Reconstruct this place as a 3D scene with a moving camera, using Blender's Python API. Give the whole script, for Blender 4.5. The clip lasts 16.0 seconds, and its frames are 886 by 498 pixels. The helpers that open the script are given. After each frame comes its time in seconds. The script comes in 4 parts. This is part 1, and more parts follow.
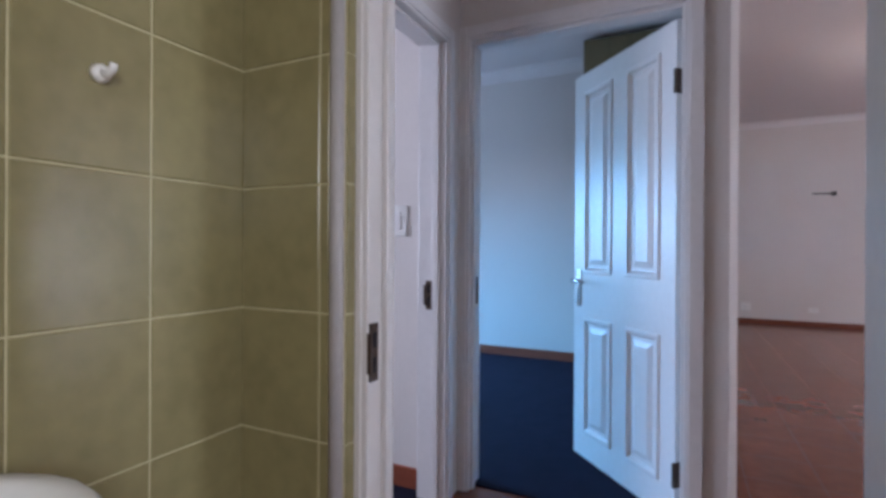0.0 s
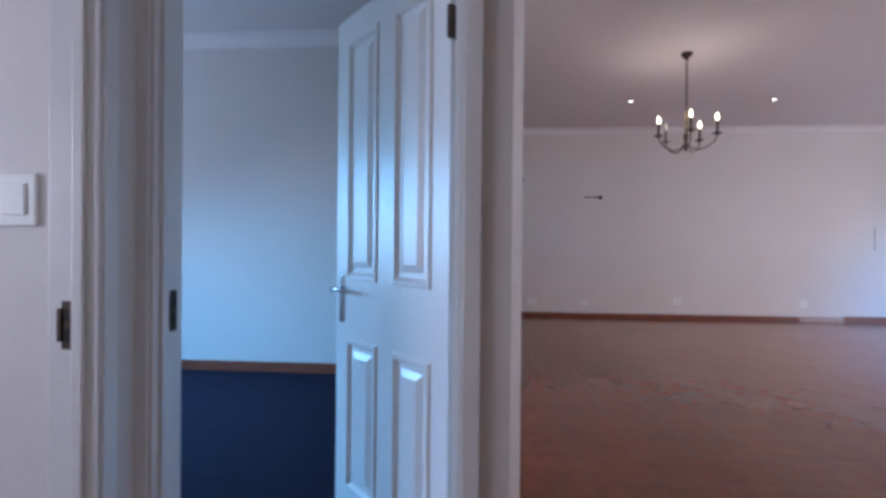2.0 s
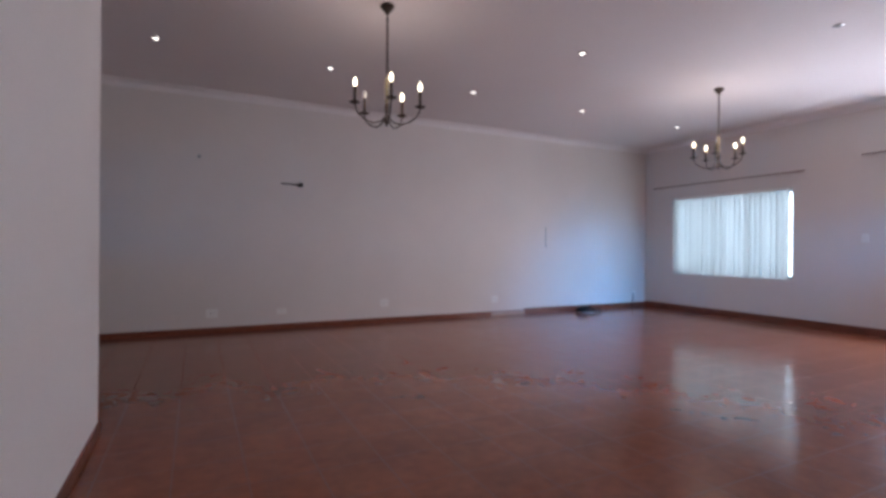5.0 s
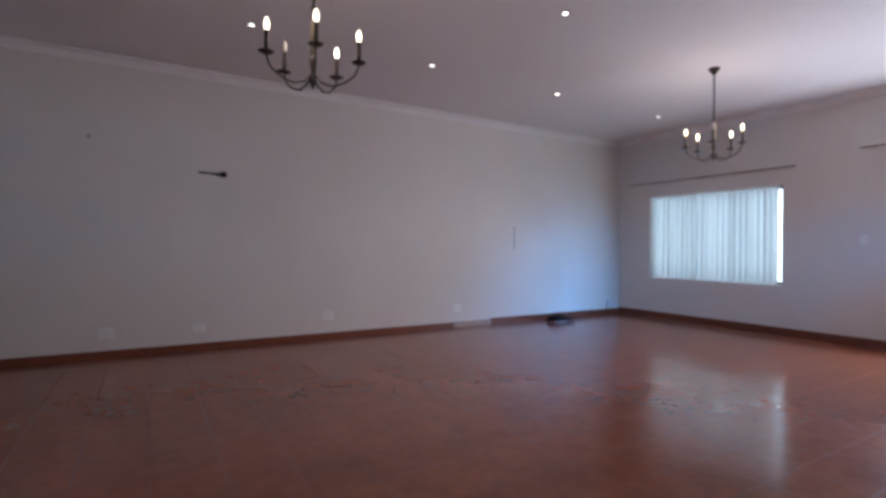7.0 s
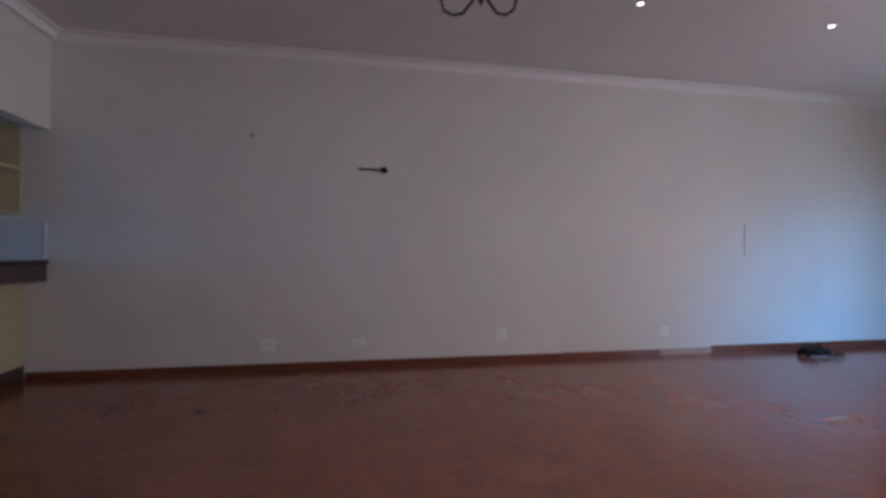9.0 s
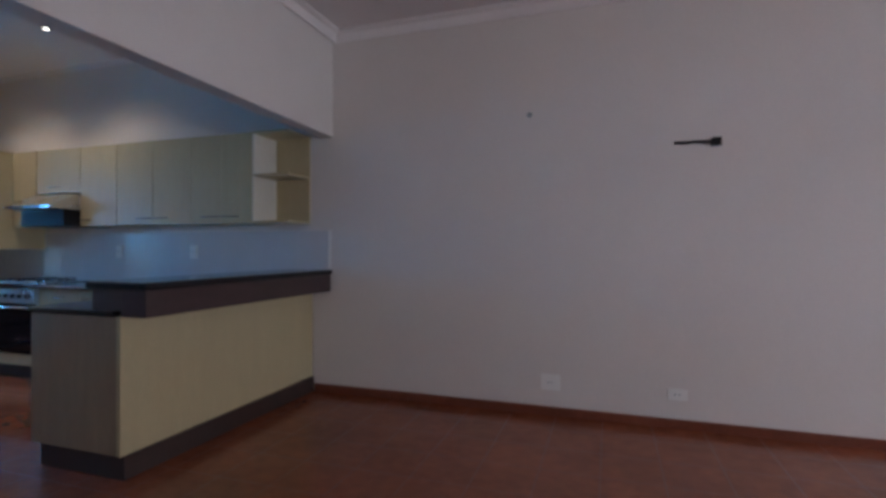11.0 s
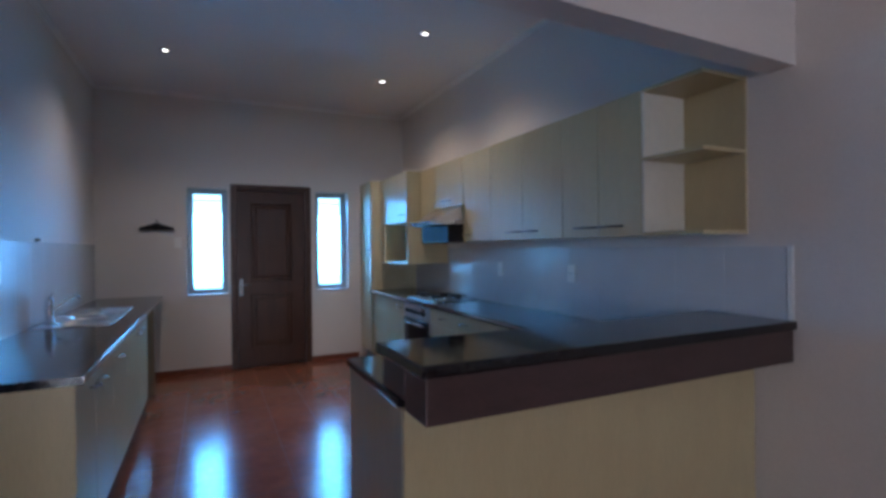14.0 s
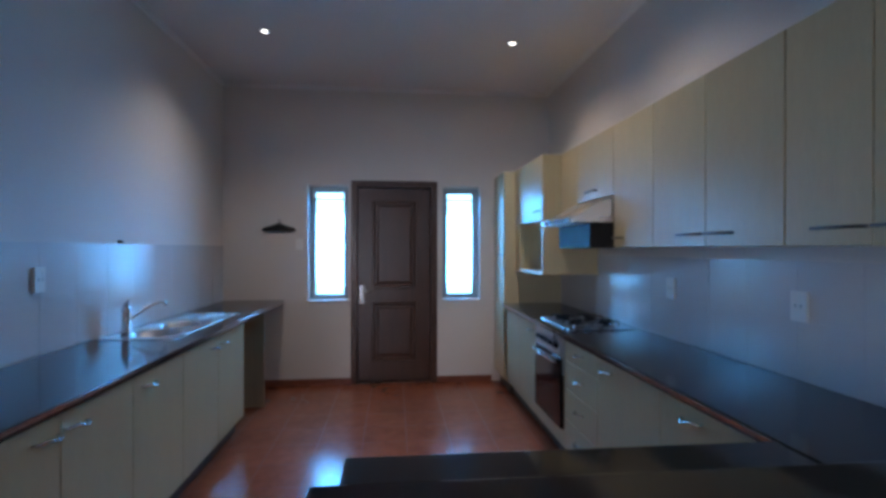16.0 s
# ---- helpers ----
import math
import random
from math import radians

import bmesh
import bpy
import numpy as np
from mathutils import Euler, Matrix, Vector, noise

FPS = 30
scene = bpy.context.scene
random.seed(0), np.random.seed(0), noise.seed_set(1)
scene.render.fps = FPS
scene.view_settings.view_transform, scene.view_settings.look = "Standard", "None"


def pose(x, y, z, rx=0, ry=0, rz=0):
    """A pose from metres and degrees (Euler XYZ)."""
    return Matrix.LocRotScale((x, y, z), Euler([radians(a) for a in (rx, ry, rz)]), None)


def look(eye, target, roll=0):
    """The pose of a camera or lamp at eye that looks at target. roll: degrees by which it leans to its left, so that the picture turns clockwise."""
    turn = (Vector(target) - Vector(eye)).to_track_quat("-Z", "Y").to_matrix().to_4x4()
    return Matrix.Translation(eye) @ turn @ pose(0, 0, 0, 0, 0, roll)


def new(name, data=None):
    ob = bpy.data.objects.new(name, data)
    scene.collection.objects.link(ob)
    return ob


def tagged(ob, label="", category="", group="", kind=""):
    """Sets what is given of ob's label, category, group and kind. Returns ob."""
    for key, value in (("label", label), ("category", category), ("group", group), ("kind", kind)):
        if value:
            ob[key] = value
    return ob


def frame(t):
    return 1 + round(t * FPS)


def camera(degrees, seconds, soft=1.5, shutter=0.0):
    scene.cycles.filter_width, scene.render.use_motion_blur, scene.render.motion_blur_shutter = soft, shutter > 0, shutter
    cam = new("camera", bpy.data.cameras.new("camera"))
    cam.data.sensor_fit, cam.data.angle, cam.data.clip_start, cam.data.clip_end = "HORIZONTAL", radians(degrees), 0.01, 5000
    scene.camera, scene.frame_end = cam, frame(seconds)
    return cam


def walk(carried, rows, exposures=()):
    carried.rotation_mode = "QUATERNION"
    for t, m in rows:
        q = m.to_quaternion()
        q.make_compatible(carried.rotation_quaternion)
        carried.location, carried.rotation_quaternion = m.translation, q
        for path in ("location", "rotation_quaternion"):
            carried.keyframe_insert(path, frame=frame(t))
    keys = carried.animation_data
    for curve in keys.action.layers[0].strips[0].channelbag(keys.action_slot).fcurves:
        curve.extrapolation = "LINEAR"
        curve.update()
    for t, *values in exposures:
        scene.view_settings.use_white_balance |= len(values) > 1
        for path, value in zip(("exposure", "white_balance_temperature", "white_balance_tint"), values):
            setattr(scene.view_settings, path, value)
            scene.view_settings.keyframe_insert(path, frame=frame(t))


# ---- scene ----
cam = camera(83.6, 16.0, soft=3.5)
PATH = [
    (0, (0.213, 0.52, 1.117), (-0.658, 2.321, 1.116), 0.3),
    (0.5, (0.191, 0.707, 1.128), (-0.447, 2.603, 1.129), 0.1),
    (1, (0.193, 0.867, 1.118), (-0.278, 2.811, 1.123), 0.0),
    (1.5, (0.229, 1.062, 1.132), (-0.088, 3.037, 1.122), 0.4),
    (2, (0.29, 1.264, 1.126), (0.131, 3.258, 1.117), 0.5),
    (2.5, (0.329, 1.516, 1.123), (0.355, 3.516, 1.112), 0.4),
    (3, (0.385, 1.734, 1.112), (0.659, 3.715, 1.104), 0.4),
    (3.5, (0.449, 1.98, 1.077), (0.9, 3.929, 1.071), 0.2),
    (4, (0.58, 2.193, 1.086), (1.171, 4.104, 1.077), 0.4),
    (4.5, (0.751, 2.408, 1.096), (1.495, 4.264, 1.087), 0.5),
    (5, (0.932, 2.589, 1.105), (1.825, 4.379, 1.101), 0.5),
    (5.2, (0.981, 2.637, 1.125), (1.93, 4.397, 1.113), 0.5),
    (7.5, (1.639, 3.761, 1.143), (2.668, 5.476, 1.141), 0.5),
    (8, (1.753, 4.045, 1.148), (2.605, 5.854, 1.151), 0.5),
    (8.5, (1.756, 4.39, 1.152), (2.421, 6.276, 1.157), 0.4),
    (9, (1.821, 4.639, 1.149), (2.223, 6.598, 1.158), 0.4),
    (11.5, (1.44, 6.207, 1.263), (0.559, 8.002, 1.262), -0.0),
    (12, (1.321, 6.462, 1.302), (0.193, 8.114, 1.296), -0.1),
    (12.5, (1.133, 6.704, 1.334), (-0.215, 8.182, 1.334), -0.2),
    (13, (0.959, 6.919, 1.351), (-0.567, 8.212, 1.353), -0.2),
    (13.5, (0.78, 7.12, 1.381), (-0.915, 8.18, 1.382), -0.3),
    (14, (0.588, 7.309, 1.4), (-1.219, 8.165, 1.395), -0.6),
    (14.5, (0.392, 7.547, 1.454), (-1.497, 8.204, 1.451), -0.0),
    (15, (0.164, 7.742, 1.45), (-1.775, 8.23, 1.444), 0.1),
    (15.5, (-0.095, 7.886, 1.434), (-2.068, 8.216, 1.433), 0.0),
    (16, (-0.36, 8.013, 1.441), (-2.351, 8.21, 1.441), 0.1),
]
walk(cam, [(t, look(eye, target, roll)) for t, eye, target, roll in PATH],
     exposures=[(0, 0.47, 6250, 10), (2.0, 0.3, 6250, 10), (4.0, 0.08, 6400, 11), (5.0, -0.05, 6500, 11), (7.5, -0.24, 6300, 7), (9.0, -0.3, 6300, 4),
                (11.5, 0.05, 6250, 7), (13.0, 0.04, 6150, 9), (14.5, 0.05, 6200, 8), (16.0, 0.17, 6200, 8)])

# world and daylight
world = bpy.data.worlds.new("world")
scene.world = world
world.use_nodes = True
wn = world.node_tree.nodes
sky = wn.new("ShaderNodeTexSky")
sky.sky_type, sky.sun_disc, sky.sun_elevation, sky.sun_rotation = "NISHITA", False, radians(55), radians(200)
world.node_tree.links.new(sky.outputs[0], wn["Background"].inputs[0])
wn["Background"].inputs[1].default_value = 0.12


def lamp(name, kind, m, power, color, **settings):
    data = bpy.data.lights.new(name, kind)
    data.energy, data.color = power, color
    ob = new(name, data)
    ob.matrix_world = m
    if kind == "AREA":
        data.shape = "RECTANGLE"
        data.size, data.size_y = settings["size"]
        data.spread = radians(settings.get("spread", 180))
    elif kind == "SPOT":
        data.spot_size, data.spot_blend = radians(settings["cone"]), 1.0
        data.shadow_soft_size = 0.04
    else:
        data.shadow_soft_size = settings.get("radius", 0.1)
    return ob


DAY = (0.20, 0.55, 1.0)
WARM = (1.0, 0.82, 0.76)
SOFT = (0.97, 0.86, 1.0)
lamp("daylight_garden_door", "AREA", look((9.08, 5.1, 1.5), (8.05, 9.5, -0.15)), 27, (0.09, 0.43, 1.0), size=(0.6, 0.9), spread=55)
lamp("daylight_garden_door_wide", "AREA", look((9.28, 4.85, 1.2), (7.5, 5.2, 1.75)), 150, (0.82, 0.84, 1.0), size=(1.7, 1.7), spread=160)
lamp("daylight_living_window", "AREA", look((9.36, 8.02, 1.4), (8.0, 8.02, 1.3)), 36, (0.66, 0.83, 1.0), size=(2.05, 1.4))
lamp("daylight_kitchen_window_a", "AREA", look((-6.12, 7.3, 1.5), (-4.5, 7.3, 0.8)), 20, (0.07, 0.40, 1.0), size=(0.36, 1.15), spread=125)
lamp("daylight_kitchen_window_b", "AREA", look((-6.12, 8.76, 1.5), (-4.5, 8.76, 0.8)), 20, (0.07, 0.40, 1.0), size=(0.36, 1.15), spread=125)
lamp("daylight_bedroom_window", "AREA", look((-3.93, 3.9, 1.55), (-2.6, 4.15, 0.6)), 54, (0.16, 0.5, 1.0), size=(1.6, 1.0), spread=92)
lamp("daylight_bedroom_ground", "AREA", look((-3.93, 3.9, 1.3), (-2.6, 4.2, 2.3)), 17, (0.55, 0.68, 1.0), size=(1.6, 0.8), spread=150)
lamp("daylight_side_room", "AREA", look((-3.93, 0.9, 1.5), (-2.0, 1.4, 1.1)), 58, (0.72, 0.76, 1.0), size=(1.4, 1.2))
lamp("daylight_bathroom", "AREA", look((1.32, -0.3, 1.7), (0.0, 0.4, 1.2)), 21, (0.95, 0.94, 1.0), size=(0.9, 0.8))

# ---- materials ----


def mat(name, color, rough=0.5, metal=0.0, vary=0.12, scale=6.0, fine=60.0, bump=0.05, dist=0.002, spec=0.5, random_tint=0.0, stretch=(1, 1, 1), coat=0.0):
    m = bpy.data.materials.new(name)
    m.use_nodes = True
    n, l = m.node_tree.nodes, m.node_tree.links
    b = n["Principled BSDF"]
    tc = n.new("ShaderNodeNewGeometry")
    mp = n.new("ShaderNodeMapping")
    mp.inputs["Scale"].default_value = stretch
    l.new(tc.outputs["Position"], mp.inputs["Vector"])
    big, small = n.new("ShaderNodeTexNoise"), n.new("ShaderNodeTexNoise")
    big.inputs["Scale"].default_value, small.inputs["Scale"].default_value = scale, fine
    big.inputs["Detail"].default_value, small.inputs["Detail"].default_value = 4, 3
    for t in (big, small):
        l.new(mp.outputs[0], t.inputs["Vector"])
    add = n.new("ShaderNodeMath")
    add.operation = "ADD"
    l.new(big.outputs["Fac"], add.inputs[0])
    l.new(small.outputs["Fac"], add.inputs[1])
    last = add
    if random_tint:
        info, mul, plus = n.new("ShaderNodeObjectInfo"), n.new("ShaderNodeMath"), n.new("ShaderNodeMath")
        mul.operation, mul.inputs[1].default_value, plus.operation = "MULTIPLY_ADD", random_tint, "ADD"
        mul.inputs[2].default_value = -random_tint / 2
        l.new(info.outputs["Random"], mul.inputs[0])
        l.new(mul.outputs[0], plus.inputs[0])
        l.new(add.outputs[0], plus.inputs[1])
        last = plus
    ramp = n.new("ShaderNodeMapRange")
    ramp.inputs[1].default_value, ramp.inputs[2].default_value = 0.6, 1.4
    ramp.inputs[3].default_value, ramp.inputs[4].default_value = 1 - vary, 1 + vary
    l.new(last.outputs[0], ramp.inputs[0])
    tint = n.new("ShaderNodeVectorMath")
    tint.operation = "SCALE"
    tint.inputs[0].default_value = color
    l.new(ramp.outputs[0], tint.inputs["Scale"])
    l.new(tint.outputs[0], b.inputs["Base Color"])
    rr = n.new("ShaderNodeMapRange")
    rr.inputs[3].default_value, rr.inputs[4].default_value = max(rough - 0.06, 0.02), min(rough + 0.08, 1)
    l.new(big.outputs["Fac"], rr.inputs[0])
    l.new(rr.outputs[0], b.inputs["Roughness"])
    b.inputs["Metallic"].default_value = metal
    b.inputs["Specular IOR Level"].default_value = spec
    b.inputs["Coat Weight"].default_value = coat
    if bump:
        bp = n.new("ShaderNodeBump")
        bp.inputs["Strength"].default_value, bp.inputs["Distance"].default_value = bump, dist
        l.new(last.outputs[0], bp.inputs["Height"])
        l.new(bp.outputs[0], b.inputs["Normal"])
    return m


def glow(name, color, strength):
    m = bpy.data.materials.new(name)
    m.use_nodes = True
    b = m.node_tree.nodes["Principled BSDF"]
    b.inputs["Base Color"].default_value = (*color, 1)
    b.inputs["Emission Color"].default_value = (*color, 1)
    b.inputs["Emission Strength"].default_value = strength
    return m


def clear_glass(name):
    m = bpy.data.materials.new(name)
    m.use_nodes = True
    b = m.node_tree.nodes["Principled BSDF"]
    b.inputs["Transmission Weight"].default_value, b.inputs["Roughness"].default_value, b.inputs["IOR"].default_value = 1.0, 0.02, 1.45
    return m


PAINT = mat("wall_paint", (0.70, 0.655, 0.62), 0.55, vary=0.05, scale=1.3, fine=90, bump=0.12, dist=0.003)
CEIL = mat("ceiling_paint", (0.74, 0.70, 0.69), 0.75, vary=0.04, scale=0.9, fine=60, bump=0.08)
GLOSS_WHITE = mat("white_gloss_paint", (0.78, 0.76, 0.75), 0.32, vary=0.04, scale=3, fine=40, bump=0.04)
CORNICE = mat("cornice_plaster", (0.80, 0.77, 0.76), 0.6, vary=0.04, scale=3, fine=50)
TERRA = mat("terracotta_tile", (0.235, 0.072, 0.034), 0.165, vary=0.24, scale=2.2, fine=14, bump=0, random_tint=0.12)
GROUT = mat("dark_grout", (0.15, 0.049, 0.027), 0.5, spec=0.12, vary=0.2, scale=9, fine=90)
SKIRT = mat("skirting_terracotta", (0.17, 0.05, 0.028), 0.3, vary=0.25, scale=5, fine=50)
BEDSKIRT = mat("red_brown_wood_skirting", (0.24, 0.065, 0.035), 0.4, vary=0.25, scale=4, fine=30, stretch=(1, 1, 6))
DUST = mat("plaster_dust", (0.42, 0.33, 0.29), 0.8, vary=0.25, scale=14, fine=80)
CARPET = mat("navy_carpet", (0.014, 0.015, 0.030), 0.95, vary=0.35, scale=8, fine=400, bump=0.6, dist=0.006, spec=0.1)
OLIVE_TILE = mat("olive_ceramic_tile", (0.27, 0.235, 0.115), 0.22, vary=0.14, scale=5, fine=22, bump=0.05, random_tint=0.12)
OLIVE_GROUT = mat("cream_grout", (0.55, 0.50, 0.30), 0.8, vary=0.1)
WHITE_TILE = mat("white_ceramic_tile", (0.62, 0.62, 0.63), 0.2, vary=0.03, scale=1.5, fine=8, bump=0)
WHITE_GROUT = mat("pale_grout", (0.61, 0.61, 0.62), 0.2, vary=0.06)
CREAM = mat("cream_melamine", (0.50, 0.415, 0.245), 0.34, vary=0.07, scale=2, fine=18, bump=0.02, stretch=(6, 6, 1))
CREAM_IN = mat("pale_melamine", (0.60, 0.53, 0.34), 0.4, vary=0.06, scale=2, fine=20, stretch=(6, 6, 1))
PALE = mat("off_white_melamine", (0.68, 0.64, 0.55), 0.4, vary=0.05, scale=2, fine=20)
CARCASS = mat("oak_veneer_panel", (0.31, 0.23, 0.145), 0.45, vary=0.15, scale=3, fine=20, stretch=(7, 7, 0.7))
COUNTER = mat("black_granite_laminate", (0.012, 0.012, 0.015), 0.09, spec=0.45, vary=0.5, scale=30, fine=220, bump=0.02)
FASCIA = mat("plum_brown_laminate", (0.06, 0.035, 0.035), 0.3, vary=0.3, scale=4, fine=40, bump=0.04, stretch=(1, 1, 4))
PLINTH = mat("dark_plinth", (0.05, 0.03, 0.025), 0.5, vary=0.2)
STEEL = mat("brushed_steel", (0.60, 0.60, 0.61), 0.26, 1.0, vary=0.03, scale=2, fine=10, bump=0)
CHROME = mat("chrome", (0.62, 0.62, 0.64), 0.16, 1.0, vary=0.03, bump=0)
GUNMETAL = mat("dark_satin_metal", (0.13, 0.12, 0.12), 0.3, 1.0, vary=0.1)
DARK_IRON = mat("antique_bronze", (0.06, 0.045, 0.035), 0.4, 0.7, vary=0.3, scale=12)
RUST = mat("worn_strike_steel", (0.09, 0.06, 0.045), 0.5, 0.8, vary=0.5, scale=40, fine=150, bump=0.3)
BLACK = mat("black_plastic", (0.010, 0.010, 0.011), 0.6, spec=0.25, vary=0.2)
BLACK_GLASS = mat("black_oven_glass", (0.01, 0.01, 0.012), 0.06, vary=0.1, bump=0)
DOORWOOD = mat("dark_mahogany", (0.058, 0.023, 0.012), 0.32, vary=0.4, scale=3, fine=26, bump=0.12, stretch=(9, 9, 0.8))
BRASS_FRAME = mat("golden_timber_frame", (0.23, 0.14, 0.06), 0.4, vary=0.25, scale=4, fine=30, stretch=(8, 8, 0.8))
PLASTIC = mat("white_plastic", (0.80, 0.79, 0.76), 0.35, vary=0.03, bump=0.01)
GREY_TRIM = mat("dull_grey_trim", (0.44, 0.42, 0.42), 0.45, vary=0.08)
CERAMIC = mat("white_ceramic", (0.82, 0.82, 0.80), 0.1, vary=0.03, bump=0)
FRAME_GREY = mat("grey_window_frame", (0.30, 0.33, 0.34), 0.4, 0.3, vary=0.1)
CANDLE = mat("ivory_candle_sleeve", (0.38, 0.32, 0.20), 0.45, vary=0.1)
OLIVE_WOOD = mat("olive_wood_veneer", (0.20, 0.15, 0.075), 0.45, vary=0.15, scale=3, fine=25, stretch=(7, 7, 0.7))
ROD = mat("rail_wood", (0.28, 0.20, 0.16), 0.45, vary=0.2)
GRASS = mat("lawn", (0.06, 0.10, 0.03), 0.95, vary=0.4, scale=3, fine=60, bump=0.4)
# backdrop glows: outdoor brightness and its blue cast set as emission
BACKDROP_GLOW_W = glow("glowing_backdrop_kitchen", (0.35, 0.72, 1.0), 4.5)
BACKDROP_GLOW_E = glow("glowing_backdrop_lounge", (0.62, 0.84, 1.0), 1.9)
BULB = glow("lit_bulb", (1.0, 0.86, 0.62), 6)
DEAD_BULB = mat("frosted_dead_bulb", (0.6, 0.57, 0.5), 0.3, vary=0.05)
LED = glow("lit_downlight", (1.0, 0.95, 0.88), 4.5)
GLASS = clear_glass("window_glass")

BLIND = bpy.data.materials.new("blind_fabric")
BLIND.use_nodes = True
_n, _l = BLIND.node_tree.nodes, BLIND.node_tree.links
_tr, _mx, _wv = _n.new("ShaderNodeBsdfTranslucent"), _n.new("ShaderNodeMixShader"), _n.new("ShaderNodeTexNoise")
_wv.inputs["Scale"].default_value = 300
_n["Principled BSDF"].inputs["Base Color"].default_value = (0.62, 0.68, 0.66, 1)
_n["Principled BSDF"].inputs["Roughness"].default_value = 0.8
_tr.inputs[0].default_value = (0.62, 0.74, 0.74, 1)
_mx.inputs[0].default_value = 0.55
_oi, _mr, _sc = _n.new("ShaderNodeObjectInfo"), _n.new("ShaderNodeMapRange"), _n.new("ShaderNodeVectorMath")
_mr.inputs[3].default_value, _mr.inputs[4].default_value, _sc.operation = 0.78, 1.12, "SCALE"
_sc.inputs[0].default_value = (0.70, 0.72, 0.73)
_l.new(_oi.outputs["Random"], _mr.inputs[0])
_l.new(_mr.outputs[0], _sc.inputs["Scale"])
_l.new(_sc.outputs[0], _tr.inputs[0])
_l.new(_n["Principled BSDF"].outputs[0], _mx.inputs[1])
_l.new(_tr.outputs[0], _mx.inputs[2])
_l.new(_mx.outputs[0], _n["Material Output"].inputs[0])

# ---- mesh tools ----


def put_box(bm, lo, hi, bevel=0.0):
    lo, hi = Vector(lo), Vector(hi)
    r = bmesh.ops.create_cube(bm, size=1, matrix=Matrix.Translation((lo + hi) / 2) @ Matrix.Diagonal((*(hi - lo), 1)))
    if bevel:
        edges = {e for v in r["verts"] for e in v.link_edges}
        bmesh.ops.bevel(bm, geom=list(edges), offset=bevel, segments=2, affect="EDGES", profile=0.6)


def put_tube(bm, pts, radii, sides=10, cap=True):
    """A tube along points with a radius each."""
    pts = [Vector(p) for p in pts]
    if not isinstance(radii, (list, tuple)):
        radii = [radii] * len(pts)
    rings, ref = [], None
    for i, p in enumerate(pts):
        d = (pts[min(i + 1, len(pts) - 1)] - pts[max(i - 1, 0)]).normalized()
        if ref is None:
            ref = d.orthogonal().normalized()
        ref = (ref - d * ref.dot(d)).normalized()
        side = d.cross(ref)
        rings.append([bm.verts.new(p + radii[i] * (math.cos(a) * ref + math.sin(a) * side)) for a in (2 * math.pi * k / sides for k in range(sides))])
    for a, b in zip(rings, rings[1:]):
        for k in range(sides):
            bm.faces.new((a[k], a[(k + 1) % sides], b[(k + 1) % sides], b[k]))
    if cap:
        bm.faces.new(rings[0][::-1])
        bm.faces.new(rings[-1])


def put_prism(bm, outline, depth_axis, a, b):
    """A flat outline pushed from a to b along an axis."""
    def place(u, v, w):
        return {"x": (w, u, v), "y": (u, w, v), "z": (u, v, w)}[depth_axis]
    one = [bm.verts.new(place(u, v, a)) for u, v in outline]
    two = [bm.verts.new(place(u, v, b)) for u, v in outline]
    k = len(outline)
    bm.faces.new(one)
    bm.faces.new(two[::-1])
    for i in range(k):
        bm.faces.new((one[i], two[i], two[(i + 1) % k], one[(i + 1) % k]))


def done(bm, name, material, parent=None, at=(0, 0, 0), smooth=False):
    bmesh.ops.recalc_face_normals(bm, faces=bm.faces)
    if at != (0, 0, 0):
        bmesh.ops.translate(bm, verts=bm.verts, vec=-Vector(at))
    me = bpy.data.meshes.new(name)
    bm.to_mesh(me)
    bm.free()
    if smooth:
        me.shade_smooth()
    me.materials.append(material)
    ob = new(name, me)
    if parent:
        ob.parent = parent
    else:
        ob.location = at
    return ob


def boxes(name, material, parts, parent=None, bevel=0.0, at=(0, 0, 0)):
    bm = bmesh.new()
    for lo, hi in parts:
        put_box(bm, lo, hi, bevel)
    return done(bm, name, material, parent, at)


def tube(name, material, pts, radii, parent=None, at=(0, 0, 0), sides=10):
    bm = bmesh.new()
    put_tube(bm, pts, radii, sides)
    return done(bm, name, material, parent, at, True)


def prism(name, material, outline, axis, a, b, parent=None, at=(0, 0, 0)):
    bm = bmesh.new()
    put_prism(bm, outline, axis, a, b)
    return done(bm, name, material, parent, at)


def thing(name, at, label, category, group="", kind=""):
    ob = tagged(new(name), label, category, group, kind)
    ob.location = at
    ob.empty_display_size = 0.1
    return ob


